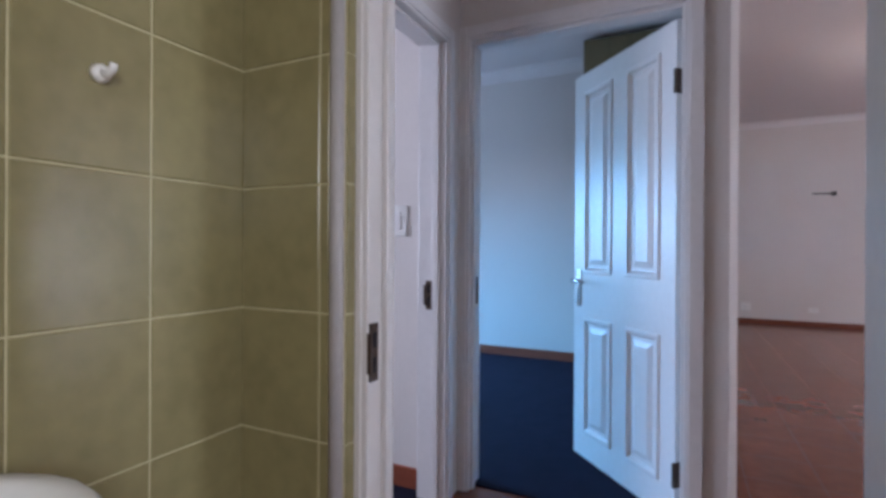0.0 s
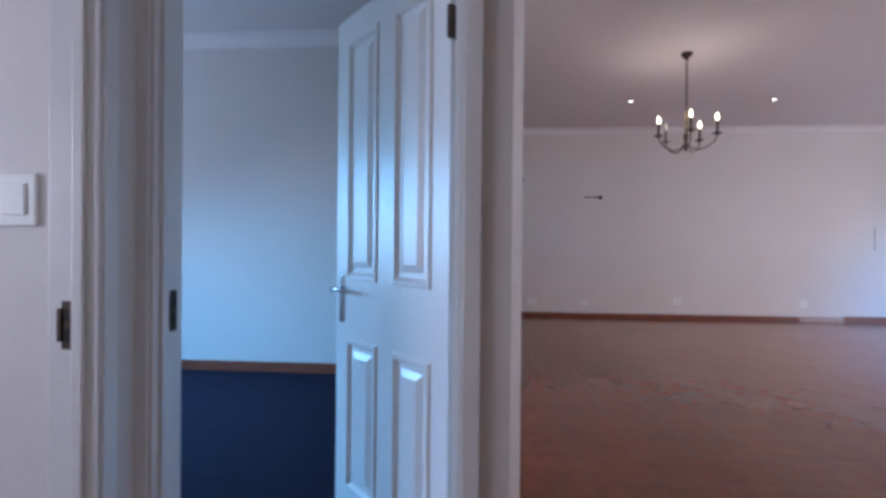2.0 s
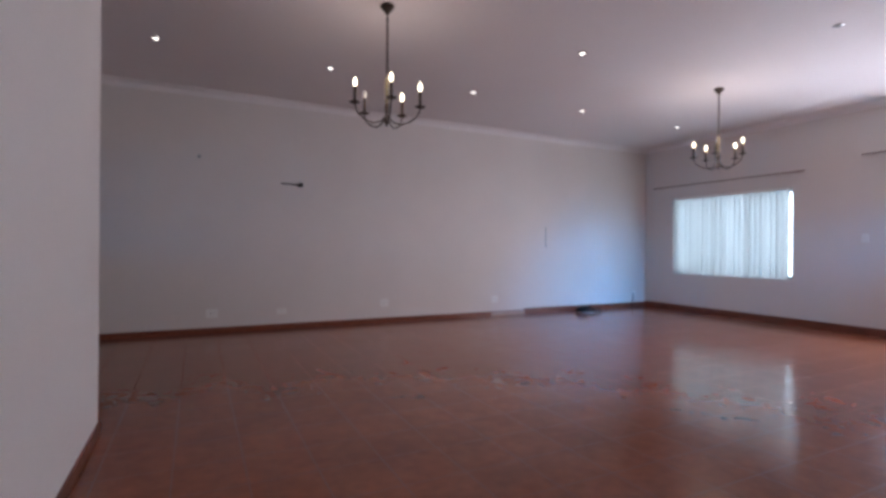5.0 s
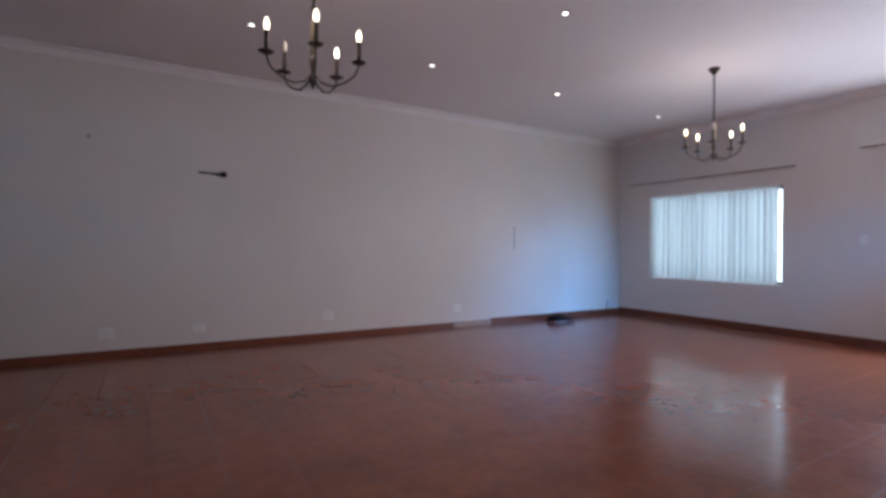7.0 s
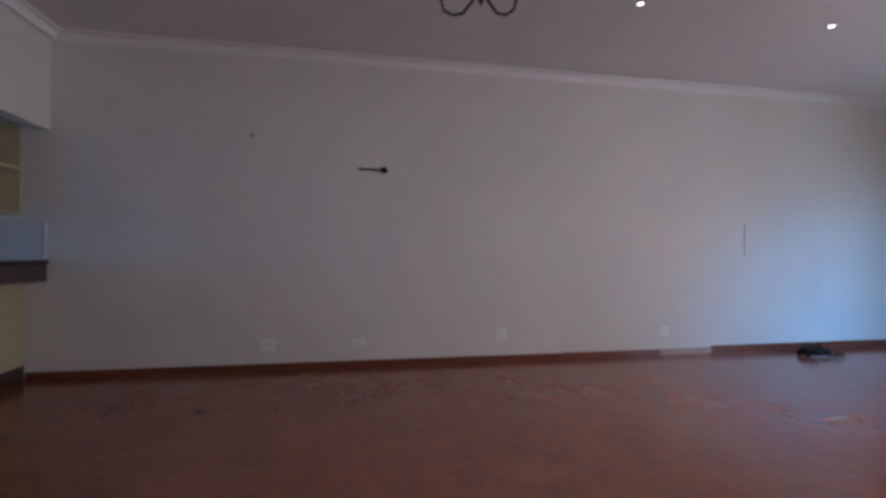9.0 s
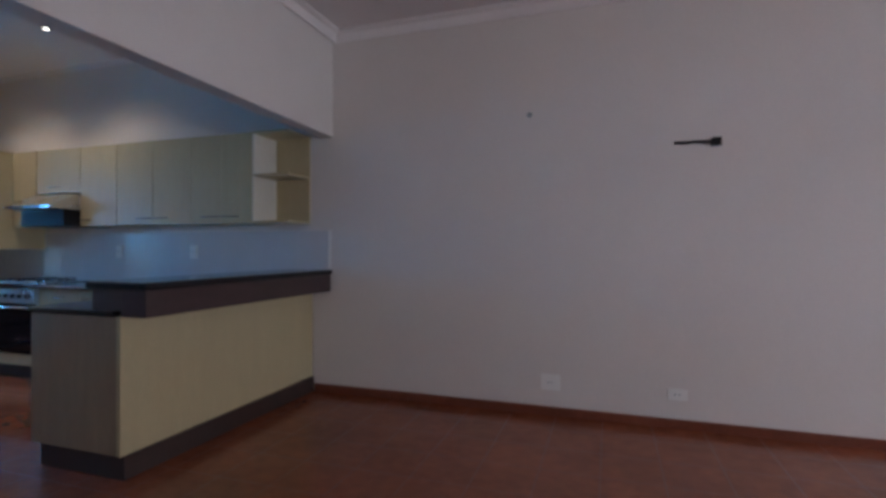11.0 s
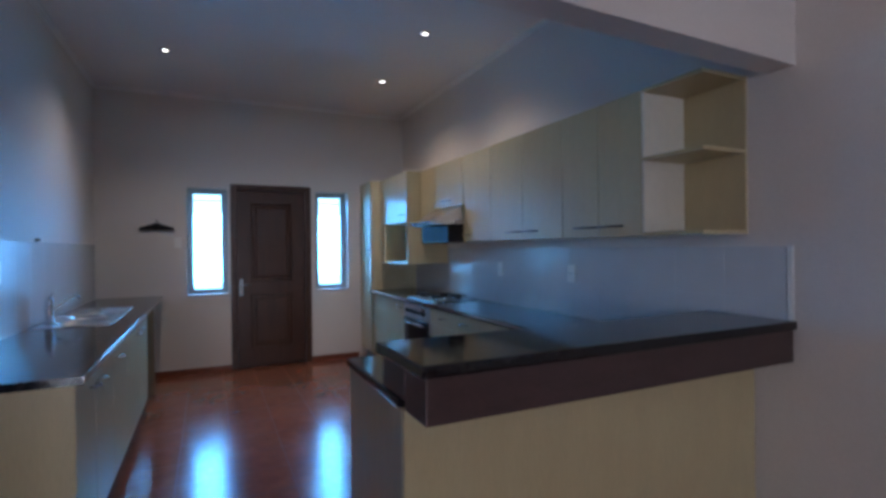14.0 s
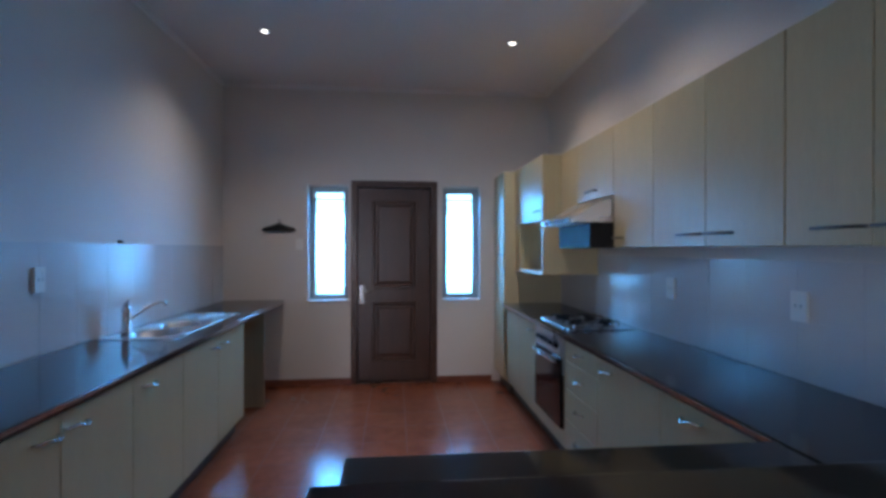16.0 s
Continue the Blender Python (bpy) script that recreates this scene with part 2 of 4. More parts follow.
def wall(name, material, lo, hi, axis, openings=(), label="painted plaster wall"):
    """A wall along an axis ('x' or 'y'), with openings (u0, u1, z0, z1) cut through it."""
    i = 0 if axis == "x" else 1
    lo = (lo[0], lo[1], -0.06)
    openings = [(o[0], o[1], o[2] if o[2] > 0.1 else -0.06, o[3]) for o in openings]
    us = sorted({lo[i], hi[i], *[o[0] for o in openings], *[o[1] for o in openings]})
    zs = sorted({lo[2], hi[2], *[o[2] for o in openings], *[o[3] for o in openings]})
    parts = []
    for u0, u1 in zip(us, us[1:]):
        for z0, z1 in zip(zs, zs[1:]):
            if any(o[0] < (u0 + u1) / 2 < o[1] and o[2] < (z0 + z1) / 2 < o[3] for o in openings):
                continue
            a, b = list(lo), list(hi)
            a[i], b[i], a[2], b[2] = u0, u1, z0, z1
            parts.append((a, b))
    bm = bmesh.new()
    for a, b in parts:
        put_box(bm, a, b)
    bmesh.ops.remove_doubles(bm, verts=bm.verts, dist=0.0005)
    seen = {}
    for f in bm.faces:
        seen.setdefault(tuple(round(c, 3) for c in f.calc_center_median()), []).append(f)
    bmesh.ops.delete(bm, geom=[f for fs in seen.values() if len(fs) > 1 for f in fs], context="FACES_ONLY")
    return tagged(done(bm, name, material), label, "wall", kind="structure")


# ---- large structure ----
NY, EX, WX, SY, PX = 9.74, 9.066, -5.82, 6.20, 0.41
CL, CK, CB = 3.12, 3.19, 2.95
CBED = 3.02
FZ = -0.03  # floor level
WIN_E = (6.97, 9.08, 0.65, 2.09)
DOOR_E = (3.9, 5.76, 0.0, 2.27)
WIN_K = ((7.09, 7.52, 0.875, 2.13), (8.55, 8.965, 0.875, 2.13))
DOOR_K = (7.55, 8.49, 0.0, 2.185)

wall("wall_north", PAINT, (-6.07, NY, 0), (9.316, NY + 0.25, 3.3), "x", label="long painted plaster wall, off-white and slightly uneven")
wall("wall_east", PAINT, (EX, 1.39, 0), (EX + 0.25, NY, 3.3), "y", (WIN_E, DOOR_E), "painted plaster outer wall with window and garden door")
wall("wall_west", PAINT, (WX - 0.25, SY, 0), (WX, NY, 3.3), "y", (*WIN_K, DOOR_K), "painted kitchen wall with a door between two narrow windows")
wall("wall_kitchen_south", PAINT, (WX - 0.25, 5.62, 0), (PX, SY, 3.3), "x", label="painted plaster wall behind the sink counter")
tagged(prism("wall_pier", PAINT, [(0.374, 2.69), (PX, 2.79), (PX, 5.62), (PX - 0.12, 5.62), (PX - 0.12, 2.81), (0.374, 2.81)], "z", -0.06, 3.3), "off-white painted plaster wall beside the lounge", "wall", kind="structure")
BED_OPEN = (-0.73, 0.257, 0.0, 2.135)
wall("wall_bedroom_door", PAINT, (-0.865, 2.69, 0), (0.374, 2.81, 3.3), "x", (BED_OPEN,), "painted plaster wall with the bedroom doorway")
wall("wall_room_divider", PAINT, (-4.0, 2.585, 0), (-0.865, 2.81, 3.3), "x", label="painted plaster wall with a light switch")
SIDE_OPEN = (1.62, 2.545, 0.0, 2.075)
wall("wall_lobby_west", PAINT, (-0.865, 1.52, 0), (-0.745, 2.69, 3.3), "y", (SIDE_OPEN,), "painted plaster wall with a doorway")
BATH_OPEN = (-0.445, 0.60, 0.0, 2.135)
wall("wall_south", PAINT, (-0.865, 1.39, 0), (EX, 1.52, 3.3), "x", (BATH_OPEN,), "painted plaster wall with the bathroom doorway")
wall("wall_bath_west", PAINT, (-0.865, -1.3, 0), (-0.748, 1.39, 3.3), "y", label="bathroom wall under olive tiles")
wall("wall_bath_east", PAINT, (1.4, -1.3, 0), (1.52, 1.39, 3.3), "y", ((-0.75, 0.15, 1.2, 2.1),), "painted bathroom wall with a window")
wall("wall_bath_south", PAINT, (-4.0, -1.42, 0), (1.52, -1.3, 3.3), "x", label="painted bathroom end wall")
wall("wall_bedroom_west", PAINT, (-4.2, -1.42, 0), (-4.0, 5.62, 3.3), "y", ((3.0, 4.8, 0.85, 2.15), (0.2, 1.6, 0.9, 2.1)), "painted outer wall with bedroom windows")
tagged(prism("beam", PAINT, [(-0.765, NY), (-0.67, SY), (-0.80, SY), (-0.895, NY)], "z", 2.216, 3.25), "plastered beam over the kitchen opening", "beam", kind="structure")


def slab(name, material, lo, hi, label, category):
    return tagged(boxes(name, material, [(lo, hi)]), label, category, kind="structure")


slab("ceiling_living", CEIL, (-0.85, 1.52, CL), (EX, NY, CL + 0.1), "flat white painted lounge ceiling", "ceiling")
slab("ceiling_kitchen", CEIL, (WX, SY, CK), (-0.84, NY, CK + 0.1), "flat painted kitchen ceiling", "ceiling")
slab("ceiling_bedroom", CEIL, (-4.0, 2.81, CBED), (PX - 0.12, 5.62, CBED + 0.1), "flat white bedroom ceiling", "ceiling")
slab("ceiling_side_room", CEIL, (-4.0, -1.3, CB), (-0.865, 2.585, CB + 0.1), "flat white side room ceiling", "ceiling")
slab("ceiling_bathroom", CEIL, (-0.748, -1.3, CB), (1.4, 1.39, CB + 0.1), "flat white bathroom ceiling", "ceiling")
slab("ground", GRASS, (-400, -400, -0.5), (400, 400, -0.2), "garden lawn round the house", "ground")
floor = slab("floor", GROUT, (-6.07, -1.42, -0.2), (9.316, NY + 0.25, FZ - 0.003), "dark grout bed of the terracotta floor", "floor")
slab("floor_bedroom", CARPET, (-4.0, 2.75, FZ - 0.006), (PX - 0.12, 5.62, FZ + 0.008), "dark navy short-pile bedroom carpet", "floor")
slab("floor_side_room", CARPET, (-4.0, -1.3, FZ - 0.006), (-0.80, 2.585, FZ + 0.008), "dark navy carpet of the side room", "floor")

# cornices: a cove along each room's ceiling


def cornice(name, room, z, size=0.085):
    x0, y0, x1, y1 = room
    bm = bmesh.new()
    prof = [(0, 0), (0, -size), (0.012, -size), (0.02, -size * 0.72), (size * 0.45, -size * 0.3), (size * 0.8, -0.018), (size, -0.012), (size, 0)]
    rings = []
    for cx, cy, sx, sy in ((x0, y0, 1, 1), (x1, y0, -1, 1), (x1, y1, -1, -1), (x0, y1, 1, -1)):
        rings.append([bm.verts.new((cx + sx * d, cy + sy * d, z + h)) for d, h in prof])
    for a, b in zip(rings, rings[1:] + rings[:1]):
        for k in range(len(prof) - 1):
            bm.faces.new((a[k], a[k + 1], b[k + 1], b[k]))
    return tagged(done(bm, name, CORNICE), "white moulded plaster cove cornice", "cornice", kind="structure")


cornice("cornice_living", (-0.74, 1.521, EX - 0.001, NY - 0.001), CL)
cornice("cornice_bedroom", (-3.999, 2.811, PX - 0.121, 5.619), CBED, 0.11)
cornice("cornice_kitchen", (WX + 0.001, SY + 0.001, -0.911, NY - 0.001), CK, 0.035)

# skirtings
H = 0.038
sk = [((-0.94, NY - 0.014, FZ), (6.1, NY, H)), ((6.1, NY - 0.014, FZ), (EX, NY, 0.058)),
      ((EX - 0.014, 5.76, FZ), (EX, NY - 0.014, 0.082)), ((EX - 0.014, 1.52, FZ), (EX, 3.9, 0.082)), ((0.6, 1.52, FZ), (EX - 0.014, 1.534, H)),
      ((PX, 2.79, FZ), (PX + 0.014, SY, H)), ((-1.9, SY, FZ), (PX + 0.014, SY + 0.014, H)),
      ((WX, SY + 0.02, FZ), (WX + 0.014, DOOR_K[0], H)), ((WX, DOOR_K[1], FZ), (WX + 0.014, 9.1, H))]
tagged(boxes("baseboard_living", SKIRT, sk, bevel=0.003), "low terracotta tile skirting along the walls", "skirting", kind="structure")
tagged(boxes("baseboard_bare_patch", DUST, [((5.42, NY - 0.018, FZ), (6.1, NY - 0.0145, 0.03))], bevel=0.003), "pale bare stretch of skirting where the tile is missing", "skirting", kind="structure")
tagged(boxes("baseboard_bedroom", BEDSKIRT, [((-4, 5.605, FZ + 0.008), (-0.6, 5.62, 0.07)), ((-4, 2.81, FZ + 0.008), (-3.985, 5.605, 0.07)), ((-4, 2.57, FZ + 0.008), (-0.875, 2.585, 0.075))], bevel=0.003),
       "red-brown wooden skirting above navy carpet", "skirting", kind="structure")

# door frames: lining and stop, with a slim architrave


def door_frame(name, axis, u0, u1, top, w0, w1, side, label):
    """u0, u1: rough opening; w0, w1: wall faces."""
    t, s = 0.035, 0.014
    a0, a1 = w0 - 0.012, w1 + 0.012
    parts = [((u0, a0, FZ), (u0 + t, a1, top)), ((u1 - t, a0, FZ), (u1, a1, top)), ((u0 + t, a0, top - t), (u1 - t, a1, top))]
    mid = (w0 + w1) / 2 + side * 0.026
    parts += [((u0 + t, mid - 0.02, FZ), (u0 + t + s, mid + 0.012, top - t)), ((u1 - t - s, mid - 0.02, FZ), (u1 - t, mid + 0.012, top - t)), ((u0 + t + s, mid - 0.02, top - t - s), (u1 - t - s, mid + 0.012, top - t))]
    for w, o in ((a0, -0.008), (a1, 0.008)):
        lo, hi = min(w, w + o), max(w, w + o)
        parts += [((u0 - 0.03, lo, FZ), (u0 + 0.022, hi, top + 0.03)), ((u1 - 0.022, lo, FZ), (u1 + 0.03, hi, top + 0.03)), ((u0 + 0.022, lo, top - 0.022), (u1 - 0.022, hi, top + 0.03))]
    if axis == "y":
        parts = [((a[1], a[0], a[2]), (b[1], b[0], b[2])) for a, b in parts]
    return tagged(boxes(name, GLOSS_WHITE, parts, bevel=0.004), label, "door frame", kind="structure")


door_frame("door_frame_bedroom", "x", *BED_OPEN[:2], BED_OPEN[3], 2.69, 2.81, -1, "white painted bedroom door frame")
door_frame("door_frame_side_room", "y", *SIDE_OPEN[:2], SIDE_OPEN[3], -0.865, -0.745, 1, "white painted side room door frame")
door_frame("door_frame_bathroom", "x", *BATH_OPEN[:2], BATH_OPEN[3], 1.44, 1.52, 1, "white painted bathroom door frame")


def strike_plate(at, normal, label):
    """A worn strike plate with two keeper holes, on a jamb that faces normal."""
    ob = thing("strike_plate", at, label, "strike plate", "strike plates on the door frames")
    nx, ny = normal
    tx, ty = -ny, nx

    def bx(u0, u1, d0, d1, z0, z1):
        p = [(nx * d0 + tx * u0, ny * d0 + ty * u0), (nx * d1 + tx * u1, ny * d1 + ty * u1)]
        return ((min(p[0][0], p[1][0]), min(p[0][1], p[1][1]), z0), (max(p[0][0], p[1][0]), max(p[0][1], p[1][1]), z1))
    boxes("plate", RUST, [bx(-0.015, 0.015, -0.004, 0.004, -0.065, 0.065)], ob, 0.001)
    boxes("lip", RUST, [bx(-0.025, -0.013, 0.0, 0.009, -0.045, 0.045)], ob, 0.002)
    boxes("keeper", BLACK, [bx(-0.007, 0.007, 0.0, 0.0055, 0.012, 0.045)], ob)
    boxes("keeper", BLACK, [bx(-0.007, 0.007, 0.0, 0.0055, -0.045, -0.01)], ob)
    return ob


strike_plate((BATH_OPEN[0] + 0.036, 1.45, 0.885), (1, 0), "rusty steel strike plate on the bathroom door jamb")
strike_plate((-0.818, SIDE_OPEN[1] - 0.036, 0.907), (0, -1), "dark strike plate on the side room door jamb")
strike_plate((BED_OPEN[0] + 0.036, 2.772, 0.915), (1, 0), "dark strike plate on the bedroom door jamb")

# ---- panelled doors ----


def moulded_panel(bm, u0, u1, z0, z1, y, out):
    """A raised and fielded panel on the face at y; out: the way that it stands proud."""
    ring = []
    for inset, d in ((0, 0.0005), (0.007, 0.008), (0.02, 0.008), (0.032, -0.006), (0.05, -0.006), (0.075, 0.005)):
        ring.append([bm.verts.new((u, y + out * d, z)) for u, z in ((u0 + inset, z0 + inset), (u1 - inset, z0 + inset), (u1 - inset, z1 - inset), (u0 + inset, z1 - inset))])
    for a, b in zip(ring, ring[1:]):
        for k in range(4):
            bm.faces.new((a[k], a[(k + 1) % 4], b[(k + 1) % 4], b[k]))
    bm.faces.new(ring[-1])


def leaf_with_holes(bm, w, h, thick, panels):
    us = sorted({0, w, *[p[0] for p in panels], *[p[1] for p in panels]})
    zs = sorted({0, h, *[p[2] for p in panels], *[p[3] for p in panels]})
    for u0, u1 in zip(us, us[1:]):
        for z0, z1 in zip(zs, zs[1:]):
            inside = any(p[0] <= u0 and u1 <= p[1] and p[2] <= z0 and z1 <= p[3] for p in panels)
            put_box(bm, (u0, 0.012 if inside else 0, z0), (u1, thick - 0.012 if inside else thick, z1))


def lever(parent, x, y, z, out, way):
    """Backplate and lever on a door face; way: +1 or -1 along x."""
    boxes("backplate", CHROME, [((x - 0.02, min(y, y + out * 0.006), z - 0.14), (x + 0.02, max(y, y + out * 0.006), z + 0.06))], parent, 0.003)
    tube("lever", CHROME, [(x, y, z), (x, y + out * 0.045, z), (x + way * 0.012, y + out * 0.055, z), (x + way * 0.06, y + out * 0.056, z + 0.002), (x + way * 0.115, y + out * 0.05, z - 0.002)], [0.011, 0.010, 0.010, 0.009, 0.007], parent)


bed_door = thing("door", (0.218, 2.812, -0.014), "white painted four-panel door, standing open into the bedroom", "door")
W, HD, TH = 0.775, 2.088, 0.042
panels = [(0.09, 0.325, 0.135, 0.765), (0.43, 0.68, 0.135, 0.765), (0.09, 0.325, 1.0, 1.985), (0.43, 0.68, 1.0, 1.985)]
bm = bmesh.new()
leaf_with_holes(bm, W, HD, TH, panels)
for p in panels:
    moulded_panel(bm, *p, 0.0, -1)
    moulded_panel(bm, *p, TH, 1)
done(bm, "leaf", GLOSS_WHITE, bed_door)
lever(bed_door, W - 0.055, TH, 0.96, 1, -1)
lever(bed_door, W - 0.055, 0.0, 0.96, -1, -1)
for hz in (0.2, 1.83):
    tagged(boxes("hinge", RUST, [((-0.012, 0.004, hz - 0.05), (0.004, 0.05, hz + 0.05)), ((-0.014, TH, hz - 0.05), (0.002, TH + 0.014, hz + 0.05))], bed_door, 0.002), "dark steel hinge")
bed_door.rotation_euler = (0, 0, math.atan2(3.42 - 2.812, -0.335 - 0.218))

bath_door = thing("door", (0.45, 1.428, -0.014), "white painted four-panel bathroom door, standing open", "door")
bm = bmesh.new()
leaf_with_holes(bm, W, HD, TH, panels)
for p in panels:
    moulded_panel(bm, *p, 0.0, -1)
    moulded_panel(bm, *p, TH, 1)
done(bm, "leaf", GLOSS_WHITE, bath_door)
lever(bath_door, W - 0.055, 0.0, 0.96, -1, -1)
lever(bath_door, W - 0.055, TH, 0.96, 1, -1)
bath_door.rotation_euler = (0, 0, radians(-90))

kdoor = thing("door", (WX, 8.02, 0), "closed dark mahogany panelled back door in its frame", "door")
y0, y1, zt = DOOR_K[0] - 8.02, DOOR_K[1] - 8.02, DOOR_K[3]
boxes("frame", DOORWOOD, [((-0.14, y0, FZ), (0.015, y0 + 0.07, zt)), ((-0.14, y1 - 0.07, FZ), (0.015, y1, zt)), ((-0.14, y0 + 0.07, zt - 0.07), (0.015, y1 - 0.07, zt)), ((-0.14, y0 + 0.07, FZ), (-0.07, y0 + 0.1, zt - 0.07)), ((-0.14, y1 - 0.1, FZ), (-0.07, y1 - 0.07, zt - 0.07)), ((-0.14, y0 + 0.1, zt - 0.1), (-0.07, y1 - 0.1, zt - 0.07)), ((-0.14, y0 + 0.1, FZ), (-0.07, y1 - 0.1, 0.03))], kdoor, 0.006)
bm = bmesh.new()
lw = y1 - y0 - 0.15
leaf_with_holes(bm, lw, zt - 0.09, 0.045, [(0.15, lw - 0.15, 0.2, 0.85), (0.15, lw - 0.15, 1.0, zt - 0.22)])
for p in ((0.15, lw - 0.15, 0.2, 0.85), (0.15, lw - 0.15, 1.0, zt - 0.22)):
    moulded_panel(bm, *p, 0.0, -1)
bmesh.ops.transform(bm, verts=bm.verts, matrix=pose(-0.012, y0 + 0.075, 0.01, 0, 0, 90))
done(bm, "leaf", DOORWOOD, kdoor)
lk = y0 + 0.115
boxes("lock_plate", CHROME, [((-0.012, lk - 0.024, 0.84), (-0.004, lk + 0.024, 1.05))], kdoor, 0.003)
tube("lever", CHROME, [(-0.005, lk, 0.98), (0.04, lk, 0.98), (0.046, lk + 0.02, 0.98), (0.044, lk + 0.11, 0.978)], 0.009, kdoor)

# ---- windows ----


def casement(name, x, y0, y1, z0, z1, label, bars):
    """A framed window in a wall that runs along y, with burglar bars."""
    ob = thing(name, (x, (y0 + y1) / 2, z0), label, "window", kind="structure")
    a, b, h, f = (y0 - y1) / 2, (y1 - y0) / 2, z1 - z0, 0.064
    boxes("frame", FRAME_GREY, [((-0.03, a, 0), (0.03, a + f, h)), ((-0.03, b - f, 0), (0.03, b, h)), ((-0.03, a + f, 0), (0.03, b - f, f)), ((-0.03, a + f, h - f), (0.03, b - f, h))], ob, 0.004)
    pane = boxes("pane", GLASS, [((-0.003, a + f, f), (0.003, b - f, h - f))], ob)
    pane.visible_shadow = False
    for k in range(bars):
        z = 0.16 + k * (h - 0.3) / max(bars - 1, 1)
        tube("burglar_bar", FRAME_GREY, [(0.05, a + 0.01, z), (0.05, b - 0.01, z)], 0.006, ob, sides=6)
    return ob


for k, (a, b, c, d) in enumerate(WIN_K):
    w = casement("window_%d" % (k + 1), WX - 0.16, a, b, c, d, "narrow kitchen window beside the back door", 2)
    boxes("sill", GLOSS_WHITE, [((0.03, (a - b) / 2, -0.005), (0.175, (b - a) / 2, 0.012))], w, 0.004)
    tube("stay", FRAME_GREY, [(0.06, -0.1, 0.42), (0.08, 0.02, 0.44), (0.07, 0.1, 0.40)], 0.006, w, sides=6)

# east window with blinds
we = casement("window_3", EX + 0.17, *WIN_E, "wide lounge window behind vertical blinds", 0)
hw = (WIN_E[1] - WIN_E[0]) / 2
for yy in (-hw + 0.7, hw - 0.7):
    boxes("mullion", FRAME_GREY, [((-0.028, yy - 0.022, 0.045), (0.028, yy + 0.022, WIN_E[3] - WIN_E[2] - 0.045))], we, 0.004)
boxes("sill", GLOSS_WHITE, [((-0.16, -hw, -0.006), (-0.032, hw, 0.012))], we, 0.004)

blind = thing("vertical_blind", (EX + 0.03, 8.04, 2.085), "closed pale fabric vertical blind glowing with daylight", "blind")
boxes("head_rail", PLASTIC, [((-0.025, -1.02, -0.035), (0.025, 1.03, 0.0))], blind, 0.004)
bm = bmesh.new()
n, sw, sh = 7, 0.102, 1.39
cols = [[bm.verts.new((0.012 * math.sin(math.pi * i / (n - 1)), (i / (n - 1) - 0.5) * sw, -0.035 - z)) for z in (0, sh)] for i in range(n)]
for a, b in zip(cols, cols[1:]):
    bm.faces.new((a[0], a[1], b[1], b[0]))
slat = done(bm, "slat", BLIND, blind, smooth=True)
count = 24
for k in range(count):
    s = slat if k == 0 else slat.copy()
    if k:
        scene.collection.objects.link(s)
    s.location = (0.002 * math.sin(k * 2.1), -0.95 + k * (1.95 / (count - 1)), 0)
    s.rotation_euler = (0, 0, radians(20 + 9 * math.sin(k * 1.7) + (14 if k in (6, 13) else 0)))
tube("pull_chain", PLASTIC, [(-0.02, -1.0, -0.03), (-0.03, -1.0, -0.8), (-0.02, -1.0, -1.25)], 0.004, blind, sides=6)


def curtain_rail(y0, y1, z):
    ob = thing("curtain_rail", (EX, (y0 + y1) / 2, z), "thin bare curtain rail fixed above the opening", "curtain rail", "curtain rails on the wall")
    h = (y1 - y0) / 2
    tube("rod", ROD, [(-0.07, -h, 0), (-0.07, h, 0)], 0.011, ob)
    for yy in (-h + 0.12, 0, h - 0.12):
        boxes("bracket", ROD, [((-0.075, yy - 0.01, -0.012), (0, yy + 0.01, 0.012))], ob, 0.003)
    return ob


curtain_rail(6.78, 9.48, 2.30)
curtain_rail(3.6, 6.07, 2.42)

# garden door: timber frame with stacked panes
gd = thing("garden_door", (EX + 0.14, (DOOR_E[0] + DOOR_E[1]) / 2, 0), "golden timber glazed garden door with stacked panes", "door")
h2, zt = (DOOR_E[1] - DOOR_E[0]) / 2, DOOR_E[3]
boxes("frame", BRASS_FRAME, [((-0.06, h2 - 0.06, FZ), (0.06, h2, zt)), ((-0.06, -h2, FZ), (0.06, -h2 + 0.06, zt)), ((-0.06, -h2 + 0.06, zt - 0.06), (0.06, h2 - 0.06, zt))], gd, 0.006)
for s in (-1, 1):
    u0, u1 = (0.005, h2 - 0.065) if s > 0 else (-h2 + 0.065, -0.005)
    st = [((-0.025, u0, FZ + 0.01), (0.025, u0 + 0.09, zt - 0.065)), ((-0.025, u1 - 0.09, FZ + 0.01), (0.025, u1, zt - 0.065))]
    for z0, z1 in ((FZ + 0.01, 0.2), (1.06, 1.22), (zt - 0.25, zt - 0.065)):
        st.append(((-0.025, u0 + 0.09, z0), (0.025, u1 - 0.09, z1)))
    boxes("leaf", BRASS_FRAME, st, gd, 0.004)
    for z0, z1 in ((0.2, 1.06), (1.22, zt - 0.25)):
        boxes("pane", GLASS, [((-0.003, u0 + 0.09, z0), (0.003, u1 - 0.09, z1))], gd).visible_shadow = False
tube("handle", CHROME, [(-0.025, 0.05, 1.1), (-0.07, 0.05, 1.1), (-0.075, 0.16, 1.1)], 0.01, gd)

# added emissive backdrops beyond the windows, in place of a bright garden
tagged(boxes("backdrop_west", BACKDROP_GLOW_W, [((-8.6, 4.5, -0.12), (-8.4, 12.5, 3.4))]), "added glowing backdrop outside the kitchen, standing in for bright daylight", "garden wall", kind="structure")
tagged(boxes("backdrop_east", BACKDROP_GLOW_E, [((13.0, 0, -0.12), (13.2, 16, 3.6))]), "added glowing backdrop outside the lounge, standing in for bright daylight", "garden wall", kind="structure")

# ---- lamps of the rooms ----


